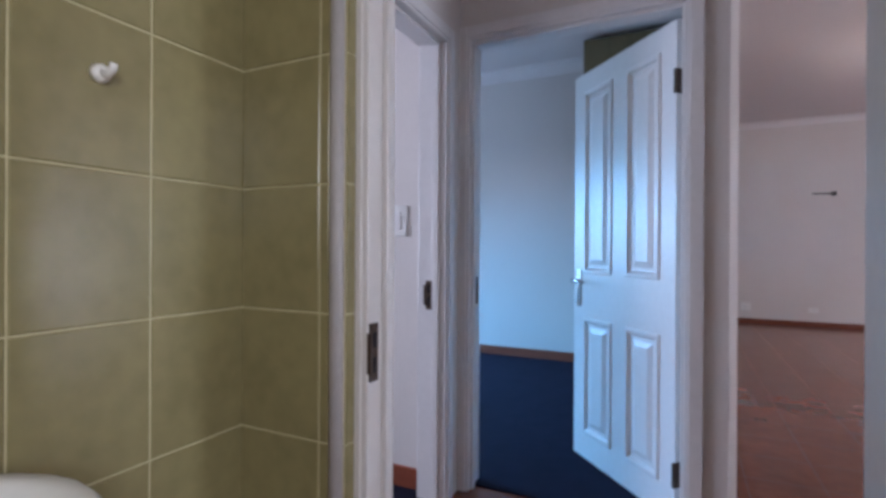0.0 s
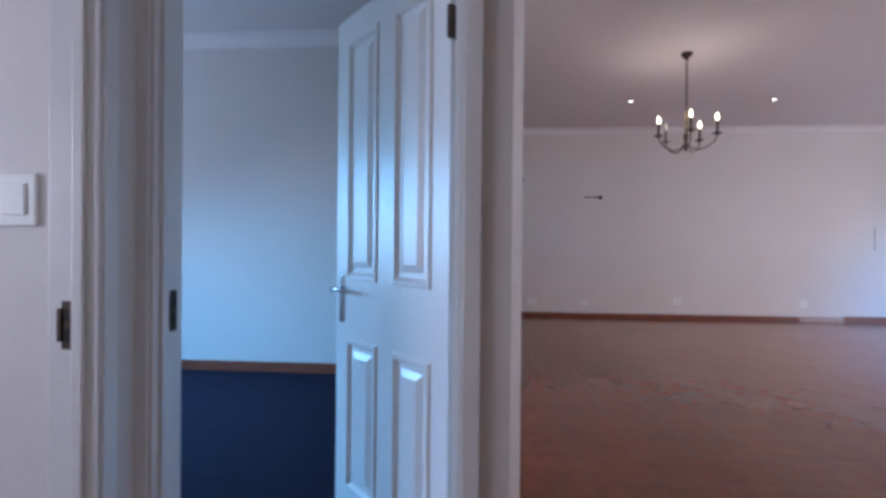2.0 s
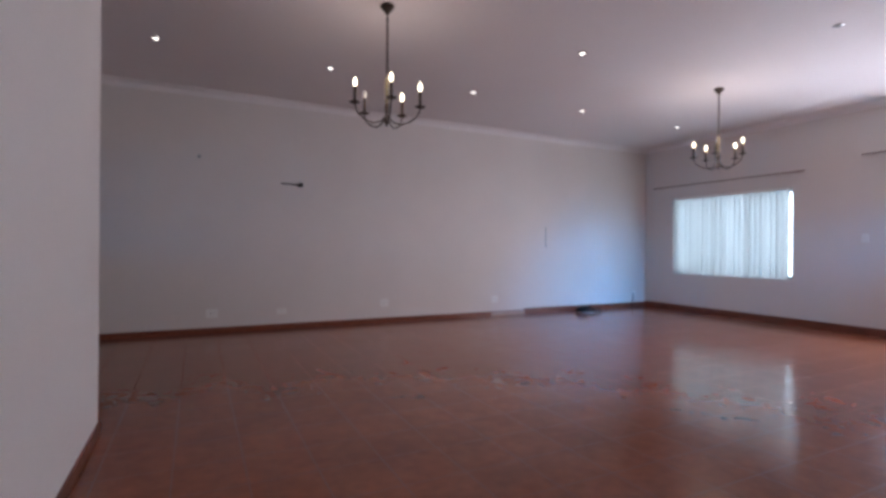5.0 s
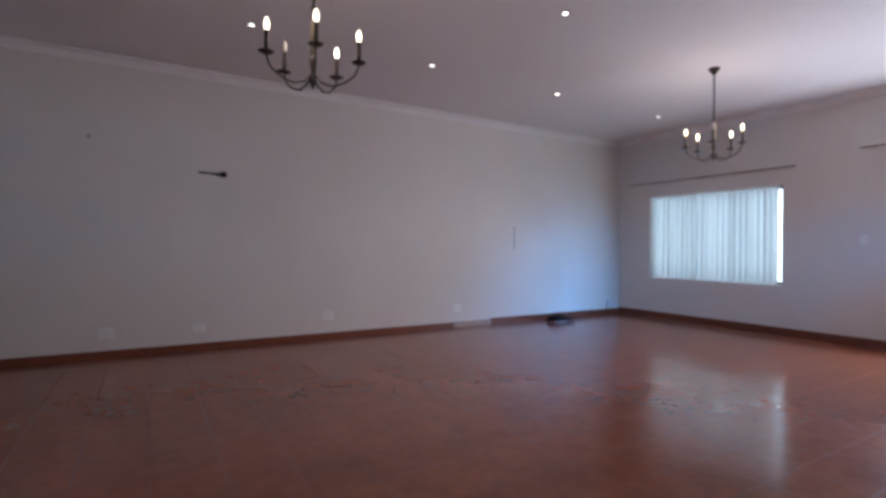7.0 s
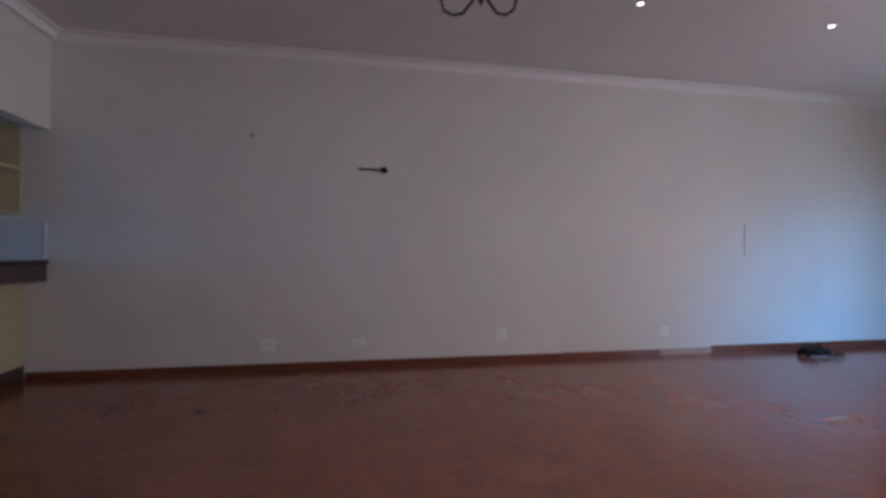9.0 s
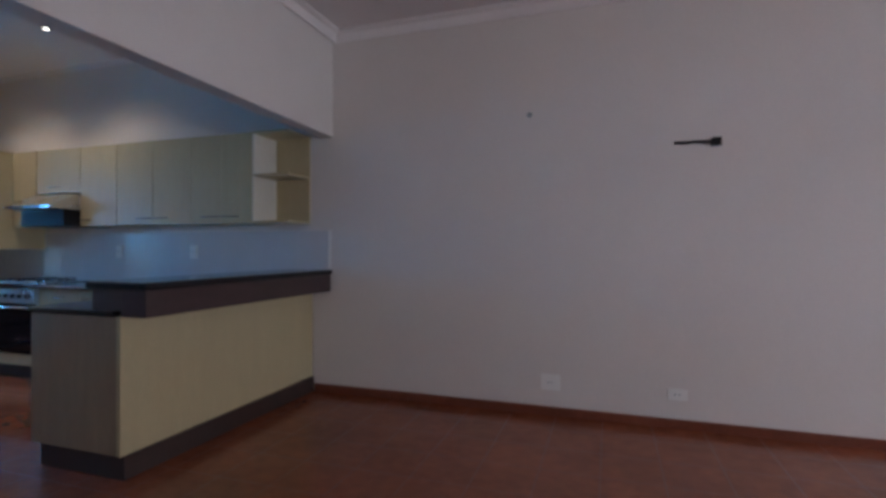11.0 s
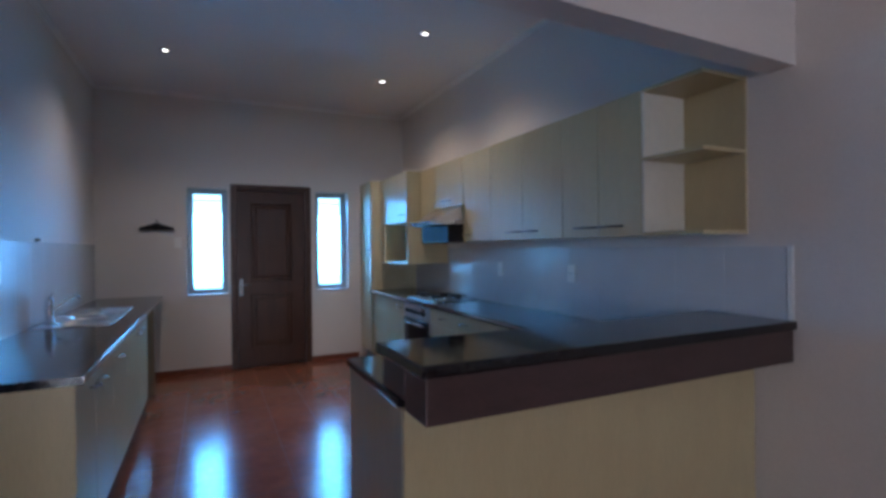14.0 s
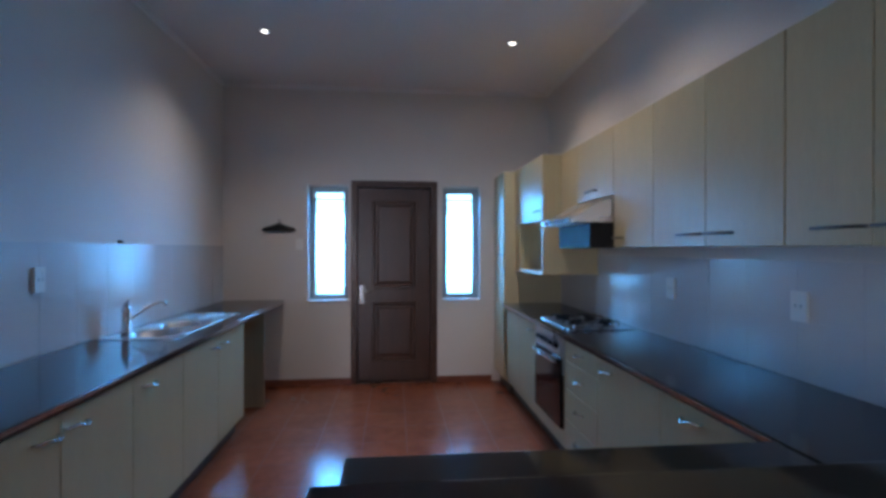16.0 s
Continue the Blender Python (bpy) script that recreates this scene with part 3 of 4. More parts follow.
def downlight(x, y, z, power, lit=True, tone=SOFT, cone=120):
    ob = thing("downlight", (x, y, z), "small round recessed ceiling downlight, lit" if lit else "small round recessed ceiling fitting, unlit", "downlight", "recessed ceiling downlights")
    tube("rim", STEEL, [(0, 0, 0.0), (0, 0, -0.004), (0, 0, -0.008)], [0.046, 0.046, 0.040], ob, sides=20)
    tube("lens", LED if lit else FRAME_GREY, [(0, 0, -0.007), (0, 0, -0.0095)], [0.025, 0.023], ob, sides=20)
    if lit:
        lamp("downlight_beam", "SPOT", look((x, y, z - 0.02), (x, y + 0.001, 0)), power, tone, cone=cone)
    return ob


for x, power in ((0.57, 3), (2.27, 7), (4.12, 26), (5.95, 36), (7.98, 22)):
    downlight(x, 8.15, CL, power)
downlight(4.47, 6.52, CL, 32)
downlight(6.05, 4.98, CL, 0, False)
for x, y in ((-4.45, 6.98), (-4.48, 9.01), (-3.2, 8.96)):
    downlight(x, y, CK, 44, tone=(1.0, 0.83, 0.72), cone=128)
downlight(-1.16, 4.84, CBED, 16, cone=95)


def chandelier(x, y, z, turn, dead, power):
    ob = thing("chandelier", (x, y, z), "bronze five-arm candle chandelier, lit, hanging from the ceiling", "chandelier", "lounge chandeliers")
    tube("canopy", DARK_IRON, [(0, 0, 0), (0, 0, -0.012), (0, 0, -0.05), (0, 0, -0.075)], [0.055, 0.06, 0.03, 0.008], ob, sides=16)
    bm = bmesh.new()
    for k in range(15):
        c = Vector((0, 0, -0.09 - 0.033 * k))
        e = Vector((1, 0, 0)) if k % 2 else Vector((0, 1, 0))
        put_tube(bm, [c + 0.011 * math.cos(a) * e + Vector((0, 0, 0.023 * math.sin(a))) for a in (2 * math.pi * j / 8 for j in range(9))], 0.0032, 5, False)
    put_tube(bm, [(0.006, 0.003, -0.07), (-0.006, 0.0, -0.2), (0.005, -0.004, -0.38), (0, 0, -0.60)], 0.003, 5)
    done(bm, "chain", DARK_IRON, ob, smooth=True)
    tube("candle_column", CANDLE, [(0, 0, -0.590), (0, 0, -0.610), (0, 0, -0.810)], [0.008, 0.018, 0.018], ob)
    tube("stem", DARK_IRON, [(0, 0, -0.810), (0, 0, -0.840), (0, 0, -0.910), (0, 0, -0.960), (0, 0, -0.990), (0, 0, -1.010)], [0.016, 0.024, 0.013, 0.022, 0.012, 0.004], ob, sides=14)
    for k in range(5):
        a = radians(turn + 72 * k)
        c, s = math.cos(a), math.sin(a)
        prof = [(0.012, -0.920), (0.05, -0.970), (0.12, -0.995), (0.19, -0.975), (0.255, -0.930), (0.277, -0.880), (0.28, -0.850)]
        tube("arm", DARK_IRON, [(c * r, s * r, h) for r, h in prof], 0.0065, ob, sides=7)
        cx, cy = c * 0.28, s * 0.28
        tube("drip_pan", DARK_IRON, [(cx, cy, -0.864), (cx, cy, -0.855), (cx, cy, -0.846), (cx, cy, -0.848)], [0.012, 0.036, 0.048, 0.02], ob, sides=14)
        tube("sleeve", DARK_IRON, [(cx, cy, -0.850), (cx, cy, -0.722)], 0.0125, ob)
        tube("bulb", DEAD_BULB if k == dead else BULB, [(cx, cy, -0.722), (cx, cy, -0.712), (cx, cy, -0.690), (cx, cy, -0.664), (cx, cy, -0.647)], [0.008, 0.012, 0.016, 0.011, 0.003], ob, sides=12)
    lamp("chandelier_glow", "POINT", pose(x, y, z - 0.7), power, WARM, radius=0.25)
    return ob


chandelier(2.347, 6.5, CL, -31, 2, 8)
chandelier(6.752, 6.59, CL, -7, 3, 11)

# ---- wall fittings ----


def socket(x, z, w, h, label, y=NY, out=-1):
    ob = thing("wall_socket", (x, y, z), label, "socket", "wall sockets")
    d0, d1 = sorted((0, out * 0.011))
    boxes("plate", PLASTIC, [((-w / 2, d0, -h / 2), (w / 2, d1, h / 2))], ob, 0.004)
    d2, d3 = sorted((out * 0.011, out * 0.0125))
    boxes("pin_slots", FRAME_GREY, [((-0.02, d2, -0.005), (-0.012, d3, 0.008)), ((0.008, d2, -0.005), (0.016, d3, 0.008))], ob)
    for s in (-1, 1):
        boxes("rocker", PLASTIC, [((s * w * 0.3 - 0.008, d2, h * 0.1), (s * w * 0.3 + 0.008, d3 if out > 0 else d3, h * 0.36))], ob, 0.0005)
    return ob


socket(1.126, 0.222, 0.144, 0.12, "wide white double wall socket above the skirting")
socket(2.003, 0.209, 0.13, 0.08, "low white wall socket above the skirting")
socket(3.508, 0.264, 0.13, 0.12, "pale square blank socket plate above the skirting")
socket(5.487, 0.244, 0.12, 0.12, "white square wall socket above the skirting")
socket(8.74, 0.24, 0.12, 0.10, "white wall socket in the corner with dark cables")
tube("cable", BLACK, [(8.72, NY - 0.012, 0.24), (8.71, NY - 0.05, 0.22), (8.70, NY - 0.04, 0.12), (8.66, NY - 0.05, FZ + 0.006)], 0.006)
tagged(bpy.data.objects["cable"], "black cable hanging from the corner socket", "cable")

arm = thing("tv_cable_tail", (2.0, NY, 1.975), "black cable tail with plug sticking out of the wall", "cable")
tube("lead", BLACK, [(-0.02, -0.012, 0.006), (0.05, -0.014, 0.0), (0.10, -0.016, 0.006), (0.16, -0.018, -0.002), (0.22, -0.02, -0.004)], [0.009, 0.011, 0.009, 0.012, 0.010], arm)
boxes("plug", BLACK, [((0.21, -0.04, -0.032), (0.275, -0.002, 0.026))], arm, 0.009)
tagged(boxes("wall_groove", FRAME_GREY, [((6.552, NY - 0.003, 1.13), (6.57, NY + 0.01, 1.50))]), "thin dark vertical cable slot cut in the wall", "wall slot")
tagged(boxes("wall_patch", PAINT, [((1.90, NY - 0.004, 1.84), (2.36, NY + 0.01, 2.12))], bevel=0.002), "faint square plaster patch round the cable", "plaster patch")

sw = thing("light_switch", (-1.048, 2.585, 1.25), "white plastic light switch with a dimmer beside it", "light switch")
boxes("plate", PLASTIC, [((-0.072, -0.013, -0.075), (0.074, 0, 0.075))], sw, 0.005)
boxes("rocker", GLOSS_WHITE, [((-0.025, -0.019, -0.045), (0.045, -0.013, 0.045))], sw, 0.003)
boxes("dimmer_box", PLASTIC, [((-0.156, -0.03, -0.062), (-0.074, 0, 0.045))], sw, 0.006)
tube("dimmer_knob", FRAME_GREY, [(-0.102, -0.03, 0.008), (-0.102, -0.048, 0.008)], 0.014, sw)

es = thing("light_switch", (EX, 6.05, 1.29), "cream light switch on the wall by the garden door", "light switch")
boxes("plate", PLASTIC, [((-0.011, -0.04, -0.06), (0, 0.04, 0.06))], es, 0.003)
boxes("rocker", GLOSS_WHITE, [((-0.015, -0.012, -0.02), (-0.011, 0.012, 0.02))], es, 0.001)

pile = thing("cable_pile", (7.15, 9.42, FZ), "tangled heap of dark cables and rags on the floor", "cables")
rng = random.Random(4)
for k in range(9):
    pts, a = [], rng.uniform(0, 6.28)
    cx, cy = rng.uniform(-0.05, 0.18), rng.uniform(-0.12, 0.08)
    for j in range(14):
        a += rng.uniform(0.3, 0.9)
        r = 0.07 + 0.06 * rng.random()
        pts.append((cx + j * 0.012 + r * math.cos(a), cy + r * 0.8 * math.sin(a), 0.01 + 0.06 * rng.random() * (k % 3)))
    tube("cable_loop", BLACK if k % 3 else FRAME_GREY, pts, 0.007, pile, sides=6)
bm = bmesh.new()
bmesh.ops.create_icosphere(bm, subdivisions=3, radius=0.12)
for v in bm.verts:
    q = noise.noise(v.co * 14) * 0.05
    v.co = Vector((v.co.x * 1.1 + q, v.co.y * 0.7, max(v.co.z * 0.5 + q, -0.045) + 0.047))
done(bm, "rag", BLACK, pile, smooth=True)

# ---- bedroom cupboard ----
cup = thing("wardrobe", (-0.16, 5.31, FZ + 0.008), "tall built-in olive wood wardrobe in the bedroom", "wardrobe")
boxes("carcass", OLIVE_WOOD, [((-0.43, -0.27, 0), (0.445, 0.30, CBED - 0.02))], cup, 0.003)
for s in (-1, 1):
    boxes("door", OLIVE_WOOD, [((min(s * 0.003, s * 0.42), -0.29, 0.08), (max(s * 0.003, s * 0.42), -0.271, 2.3))], cup, 0.002)
    boxes("top_door", OLIVE_WOOD, [((min(s * 0.003, s * 0.42), -0.29, 2.31), (max(s * 0.003, s * 0.42), -0.271, CBED - 0.03))], cup, 0.002)

# ---- bathroom ----
hook = thing("wall_hook", (-0.74, 1.055, 1.43), "white plastic robe hook on the tiles", "hook")
tube("base", PLASTIC, [(0.0, 0, 0), (0.012, 0, 0), (0.016, 0, 0)], [0.017, 0.016, 0.010], hook, sides=14)
tube("peg", PLASTIC, [(0.012, 0, 0.0), (0.03, 0, -0.006), (0.042, 0, 0.002), (0.046, 0, 0.012)], [0.008, 0.007, 0.007, 0.006], hook)

basin = thing("wash_basin", (-0.735, 0.62, 0.80), "white ceramic wash basin fixed to the tiled wall", "basin")
bm = bmesh.new()
rings = []
for r, h in ((0.10, -0.19), (0.2, -0.17), (0.27, -0.06), (0.285, 0.0), (0.275, 0.012), (0.245, 0.006), (0.21, -0.05), (0.12, -0.12), (0.02, -0.13)):
    rings.append([bm.verts.new((max(0.235 + 0.82 * r * math.cos(a), 0.002), r * math.sin(a), h)) for a in (2 * math.pi * k / 32 for k in range(32))])
for a, b in zip(rings, rings[1:]):
    for k in range(32):
        bm.faces.new((a[k], a[(k + 1) % 32], b[(k + 1) % 32], b[k]))
bm.faces.new(rings[0])
bm.faces.new(rings[-1])
done(bm, "bowl", CERAMIC, basin, smooth=True)
tube("pedestal", CERAMIC, [(0.16, 0, -0.83), (0.16, 0, -0.75), (0.16, 0, -0.4), (0.17, 0, -0.17)], [0.11, 0.10, 0.08, 0.10], basin, sides=18)

# ---- kitchen ----
CT = 0.89


def wavy_handle(parent, u, z, way, face, y):
    """A wavy chrome pull along the front at y; face: the way that the front looks."""
    pts = [(u - 0.065, y, z - 0.006), (u - 0.06, y + face * 0.02, z - 0.006), (u - 0.03, y + face * 0.03, z - 0.009), (u, y + face * 0.028, z), (u + 0.03, y + face * 0.03, z + 0.009), (u + 0.06, y + face * 0.02, z + 0.006), (u + 0.065, y, z + 0.006)]
    tube("handle", CHROME, pts, 0.0058, parent, sides=8)


def bar_handle(parent, u0, u1, z, face, y):
    tube("handle", GUNMETAL, [(u0, y, z), (u0, y + face * 0.028, z), (u1, y + face * 0.028, z), (u1, y, z)], 0.0055, parent, sides=8)


def cabinet(name, x0, x1, yb, yf, z0, z1, fronts, label, category, handles=(), plinth=False, group=""):
    """A cabinet along x from the back yb to the front yf; fronts: (x0, x1, z0, z1) of doors and drawers."""
    face = 1 if yf > yb else -1
    cx = (x0 + x1) / 2
    ob = thing(name, (cx, yb, z0), label, category, group)
    body = yf - face * 0.019
    lo, hi = sorted((0, body - yb))
    base = 0.1 if plinth else 0
    boxes("body", CREAM_IN, [((x0 - cx + 0.001, lo, base), (x1 - cx - 0.001, hi, z1 - z0))], ob, 0.001)
    if plinth:
        p0, p1 = sorted((0, body - yb - face * 0.05))
        tagged(boxes("plinth", PLINTH, [((x0 - cx + 0.001, p0, FZ), (x1 - cx - 0.001, p1, base))], ob), "dark kick board")
    for u0, u1, a, b in fronts:
        f0, f1 = sorted((body - yb + face * 0.001, yf - yb))
        boxes("door" if b - a > 0.25 else "drawer_front", CREAM, [((u0 - cx + 0.003, f0, a - z0 + 0.002), (u1 - cx - 0.003, f1, b - z0 - 0.002))], ob, 0.002)
    for kind, *h in handles:
        if kind == "bar":
            bar_handle(ob, h[0] - cx, h[1] - cx, h[2] - z0, face, yf - yb)
        else:
            wavy_handle(ob, h[0] - cx, h[1] - z0, 1, face, yf - yb)
    return ob


B = NY - 0.002
UF, BF = 9.41, 9.16
U = "cream wall cupboards over the counter"
G = "cream base cupboards under the counters"
UB, UT = 1.453, 2.235
cabinet("wall_cupboard", -2.01, -1.352, B, UF, UB, UT, [(-2.01, -1.68, UB, UT), (-1.68, -1.352, UB, UT)], "cream melamine double wall cupboard with bar handles", "cupboard", [("bar", -1.87, -1.70, 1.512), ("bar", -1.66, -1.49, 1.512)], group=U)
cabinet("wall_cupboard", -2.92, -2.012, B, UF, UB, UT, [(-2.92, -2.467, UB, UT), (-2.467, -2.012, UB, UT)], "cream melamine double wall cupboard with bar handles", "cupboard", [("bar", -2.65, -2.49, 1.512), ("bar", -2.445, -2.285, 1.512)], group=U)
cabinet("wall_cupboard", -3.41, -2.922, B, UF, UB, UT, [(-3.41, -2.922, UB, UT)], "cream melamine single wall cupboard beside the hood", "cupboard", [("bar", -3.37, -3.27, 1.512)], group=U)
cabinet("wall_cupboard", -4.04, -3.412, B, UF, 1.79, UT, [(-4.04, -3.412, 1.79, UT)], "short cream wall cupboard above the hood", "cupboard", [("bar", -3.83, -3.67, 1.85)], group=U)
cabinet("wall_cupboard", -4.40, -4.042, B, UF, UB, UT, [(-4.40, -4.042, UB, UT)], "narrow cream wall cupboard beside the hood", "cupboard", [("bar", -4.2, -4.07, 1.512)], group=U)

# open end shelf
sh = thing("open_shelf", (-1.17, B, UB), "open cream end shelf with three boards", "shelf")
w0, w1, dp = -0.18, 0.18, UF - B
for z in (0.0, 0.40, UT - UB - 0.018):
    boxes("board", CREAM, [((w0, dp, z), (w1, -0.018, z + 0.018))], sh, 0.002)
boxes("side", PALE, [((w0 - 0.001, dp + 0.001, 0.0), (w0 + 0.012, -0.018, UT - UB))], sh, 0.001)
boxes("back", CREAM, [((w0, -0.017, 0), (w1, 0, UT - UB))], sh, 0.001)

# microwave unit and tall cupboard
mz = 1.225
mw = thing("microwave_unit", (-4.87, B, mz), "tall cream wall unit with an open niche", "cupboard")
d = 9.25 - B
boxes("side", CREAM, [((0.448, d, 0), (0.466, 0, UT - mz))], mw, 0.001)
boxes("side", CREAM, [((-0.466, d, 0), (-0.30, 0, UT - mz))], mw, 0.001)
boxes("shelf", CREAM, [((-0.30, d, 0), (0.448, 0, 0.02))], mw, 0.001)
boxes("shelf", CREAM, [((-0.30, d + 0.02, 0.46), (0.448, 0, 0.48))], mw, 0.001)
boxes("top", CREAM, [((-0.30, d, UT - mz - 0.02), (0.448, 0, UT - mz))], mw, 0.001)
boxes("back", CARCASS, [((-0.30, -0.012, 0.02), (0.448, 0, UT - mz - 0.02))], mw)
boxes("door", CREAM, [((-0.297, d - 0.001, 0.462), (0.446, d + 0.018, UT - mz - 0.022))], mw, 0.002)
bar_handle(mw, 0.25, 0.41, 0.54, -1, d)
cabinet("tall_cupboard", WX + 0.016, -5.34, B, 9.13, 0, UT, [(WX + 0.016, -5.34, 0.11, 1.3), (WX + 0.016, -5.34, 1.3, UT)], "tall narrow cream cupboard in the corner", "cupboard", [("bar", -5.5, -5.38, 1.38)], plinth=True)

# hood
hood = thing("cooker_hood", (-3.725, B, 1.45), "stainless steel visor cooker hood with a dark side", "cooker hood")
boxes("body", BLACK, [((-0.30, -0.475, 0.0), (0.30, 0, 0.165))], hood, 0.004)
boxes("filter", GUNMETAL, [((-0.28, -0.57, 0.157), (0.28, -0.48, 0.1655))], hood, 0.002)
boxes("control_strip", BLACK, [((-0.2, -0.6135, 0.171), (0.2, -0.6115, 0.187))], hood)
prism("visor", STEEL, [(-0.335, 0.166), (-0.60, 0.166), (-0.60, 0.19), (-0.345, 0.325), (-0.335, 0.325)], "x", -0.312, 0.312, hood)
boxes("trim", CHROME, [((-0.312, -0.612, 0.164), (0.312, -0.601, 0.194))], hood, 0.003)

# base run on the north wall
cabinet("base_cupboard", -5.338, -4.272, B, BF, 0, CT - 0.035, [(-5.338, -4.80, 0.1, 0.853), (-4.80, -4.272, 0.1, 0.853)], "cream base cupboard between tall cupboard and oven", "cupboard", [("wave", -4.4, 0.77)], plinth=True, group=G)
cabinet("drawer_unit", -3.61, -3.062, B, BF, 0, CT - 0.035, [(-3.61, -3.062, 0.70, 0.853), (-3.61, -3.062, 0.51, 0.70), (-3.61, -3.062, 0.31, 0.51), (-3.61, -3.062, 0.1, 0.31)], "cream four-drawer base unit with wavy chrome handles", "drawers", [("wave", -3.33, z) for z in (0.775, 0.61, 0.42, 0.22)], plinth=True, group=G)
cabinet("base_cupboard", -3.06, -2.402, B, BF, 0, CT - 0.035, [(-3.06, -2.402, 0.1, 0.853)], "cream base cupboard with a wavy chrome handle", "cupboard", [("wave", -2.94, 0.775)], plinth=True, group=G)
cabinet("base_cupboard", -2.40, -1.702, B, BF, 0, CT - 0.035, [(-2.40, -1.702, 0.1, 0.853)], "cream base cupboard with a wavy chrome handle", "cupboard", [("wave", -2.17, 0.775)], plinth=True, group=G)

oven = thing("oven", (-3.94, B, 0), "built-in black glass and steel oven under the hob", "oven")
o = BF - B
boxes("carcass", CREAM_IN, [((-0.328, o + 0.02, 0.1), (0.328, 0, CT - 0.036))], oven)
boxes("panel", CREAM, [((-0.328, o, 0.1), (0.328, o + 0.019, 0.21))], oven, 0.002)
boxes("plinth", PLINTH, [((-0.328, o + 0.07, FZ), (0.328, 0, 0.1))], oven)
boxes("door", BLACK_GLASS, [((-0.298, o - 0.02, 0.215), (0.298, o + 0.019, 0.70))], oven, 0.004)
boxes("control_panel", STEEL, [((-0.298, o - 0.016, 0.705), (0.298, o + 0.019, 0.835))], oven, 0.004)
for u in (-0.326, 0.30):
    boxes("side_trim", STEEL, [((u, o - 0.004, 0.215), (u + 0.026, o + 0.019, 0.853))], oven, 0.001)
tube("handle", CHROME, [(-0.25, o - 0.02, 0.665), (-0.25, o - 0.055, 0.665), (0.25, o - 0.055, 0.665), (0.25, o - 0.02, 0.665)], 0.009, oven)
for k in range(5):
    tube("knob", BLACK, [(-0.2 + k * 0.1, o - 0.016, 0.77), (-0.2 + k * 0.1, o - 0.038, 0.77)], [0.018, 0.015], oven, sides=12)

# counters


def counter(name, lo, hi, label, holes=()):
    bm = bmesh.new()
    if not holes:
        put_box(bm, lo, hi, 0.008)
    else:
        (a, b, c, d), = holes
        for l2, h2 in (((lo[0], lo[1], lo[2]), (a, hi[1], hi[2])), ((b, lo[1], lo[2]), (hi[0], hi[1], hi[2])), ((a, lo[1], lo[2]), (b, c, hi[2])), ((a, d, lo[2]), (b, hi[1], hi[2]))):
            put_box(bm, l2, h2)
    return tagged(done(bm, name, COUNTER), label, "worktop")


counter("worktop", (-5.34, 9.11, CT - 0.035), (-1.0, NY - 0.013, CT), "black speckled worktop along the cooker wall")
PEN_S = 7.885
counter("worktop", (-1.69, PEN_S, CT - 0.035), (-1.0, 9.109, CT), "black speckled worktop of the peninsula")
SB = SY + 0.013
counter("worktop", (WX + 0.002, SB, CT - 0.035), (-1.87, 6.84, CT), "black speckled worktop with the sink", [(-4.74, -3.54, 6.275, 6.665)])
tagged(boxes("worktop_edge", CHROME, [((WX + 0.002, 6.8405, CT - 0.020), (-1.87, 6.8445, CT - 0.003))]), "thin bright metal strip along the worktop edge", "edge strip")
tagged(boxes("worktop_edge", CHROME, [((-5.34, 9.1055, CT - 0.020), (-1.70, 9.1095, CT - 0.003))]), "thin bright metal strip along the worktop edge", "edge strip")

# peninsula
pen = thing("peninsula", (-1.3, 8.8, 0), "cream kitchen peninsula with a raised plum-brown bar", "kitchen counter")
px, py = -1.3, 8.8
PE = -0.955


def P(lo, hi):
    return ((lo[0] - px, lo[1] - py, lo[2]), (hi[0] - px, hi[1] - py, hi[2]))


boxes("back_panel", CREAM, [P((PE - 0.03, PEN_S + 0.005, 0.1), (PE, NY - 0.015, 0.858))], pen, 0.002)
boxes("end_panel", CARCASS, [P((-1.66, PEN_S + 0.008, 0.1), (PE - 0.031, PEN_S + 0.03, CT - 0.036))], pen, 0.002)
boxes("body", CREAM_IN, [P((-1.64, PEN_S + 0.031, 0.1), (PE - 0.031, 9.10, CT - 0.037))], pen)
for k in range(2):
    ya = PEN_S + 0.03 + k * 0.6
    boxes("door", CREAM, [P((-1.66, ya, 0.11), (-1.641, ya + 0.596, CT - 0.04))], pen, 0.002)
boxes("plinth", PLINTH, [P((-1.60, PEN_S + 0.02, FZ), (PE + 0.012, NY - 0.016, 0.1))], pen, 0.003)
boxes("bar_fascia", FASCIA, [P((-1.17, PEN_S + 0.008, CT + 0.001), (-0.955, NY - 0.014, 1.008)), P((-0.954, PEN_S + 0.008, 0.86), (-0.775, NY - 0.014, 1.008))], pen, 0.004)
boxes("bar_top", COUNTER, [P((-1.20, PEN_S - 0.012, 1.0085), (-0.757, NY - 0.014, 1.049))], pen, 0.008)

# base run by the sink
ed = (-1.885, -2.28, -2.78, -3.33, -3.90, -4.48)
hx = (-2.2, -2.36, -2.92, -3.80, -4.0)
for k in range(5):
    cabinet("base_cupboard", ed[k + 1] + 0.001, ed[k], SB, 6.815, 0, CT - 0.036 if k < 2 else 0.70, [(ed[k + 1] + 0.001, ed[k], 0.1, 0.852)], "cream base cupboard under the sink counter", "cupboard", [("wave", hx[k], 0.775)], plinth=True, group=G)
tagged(boxes("end_panel", CARCASS, [((-5.12, SB, FZ), (-5.10, 6.815, CT - 0.036))], bevel=0.001), "brown veneer panel holding the counter end", "panel")
tagged(boxes("end_panel", CREAM, [((-1.884, SB, FZ), (-1.872, 6.815, CT - 0.036))], bevel=0.001), "cream end panel of the sink counter", "panel")

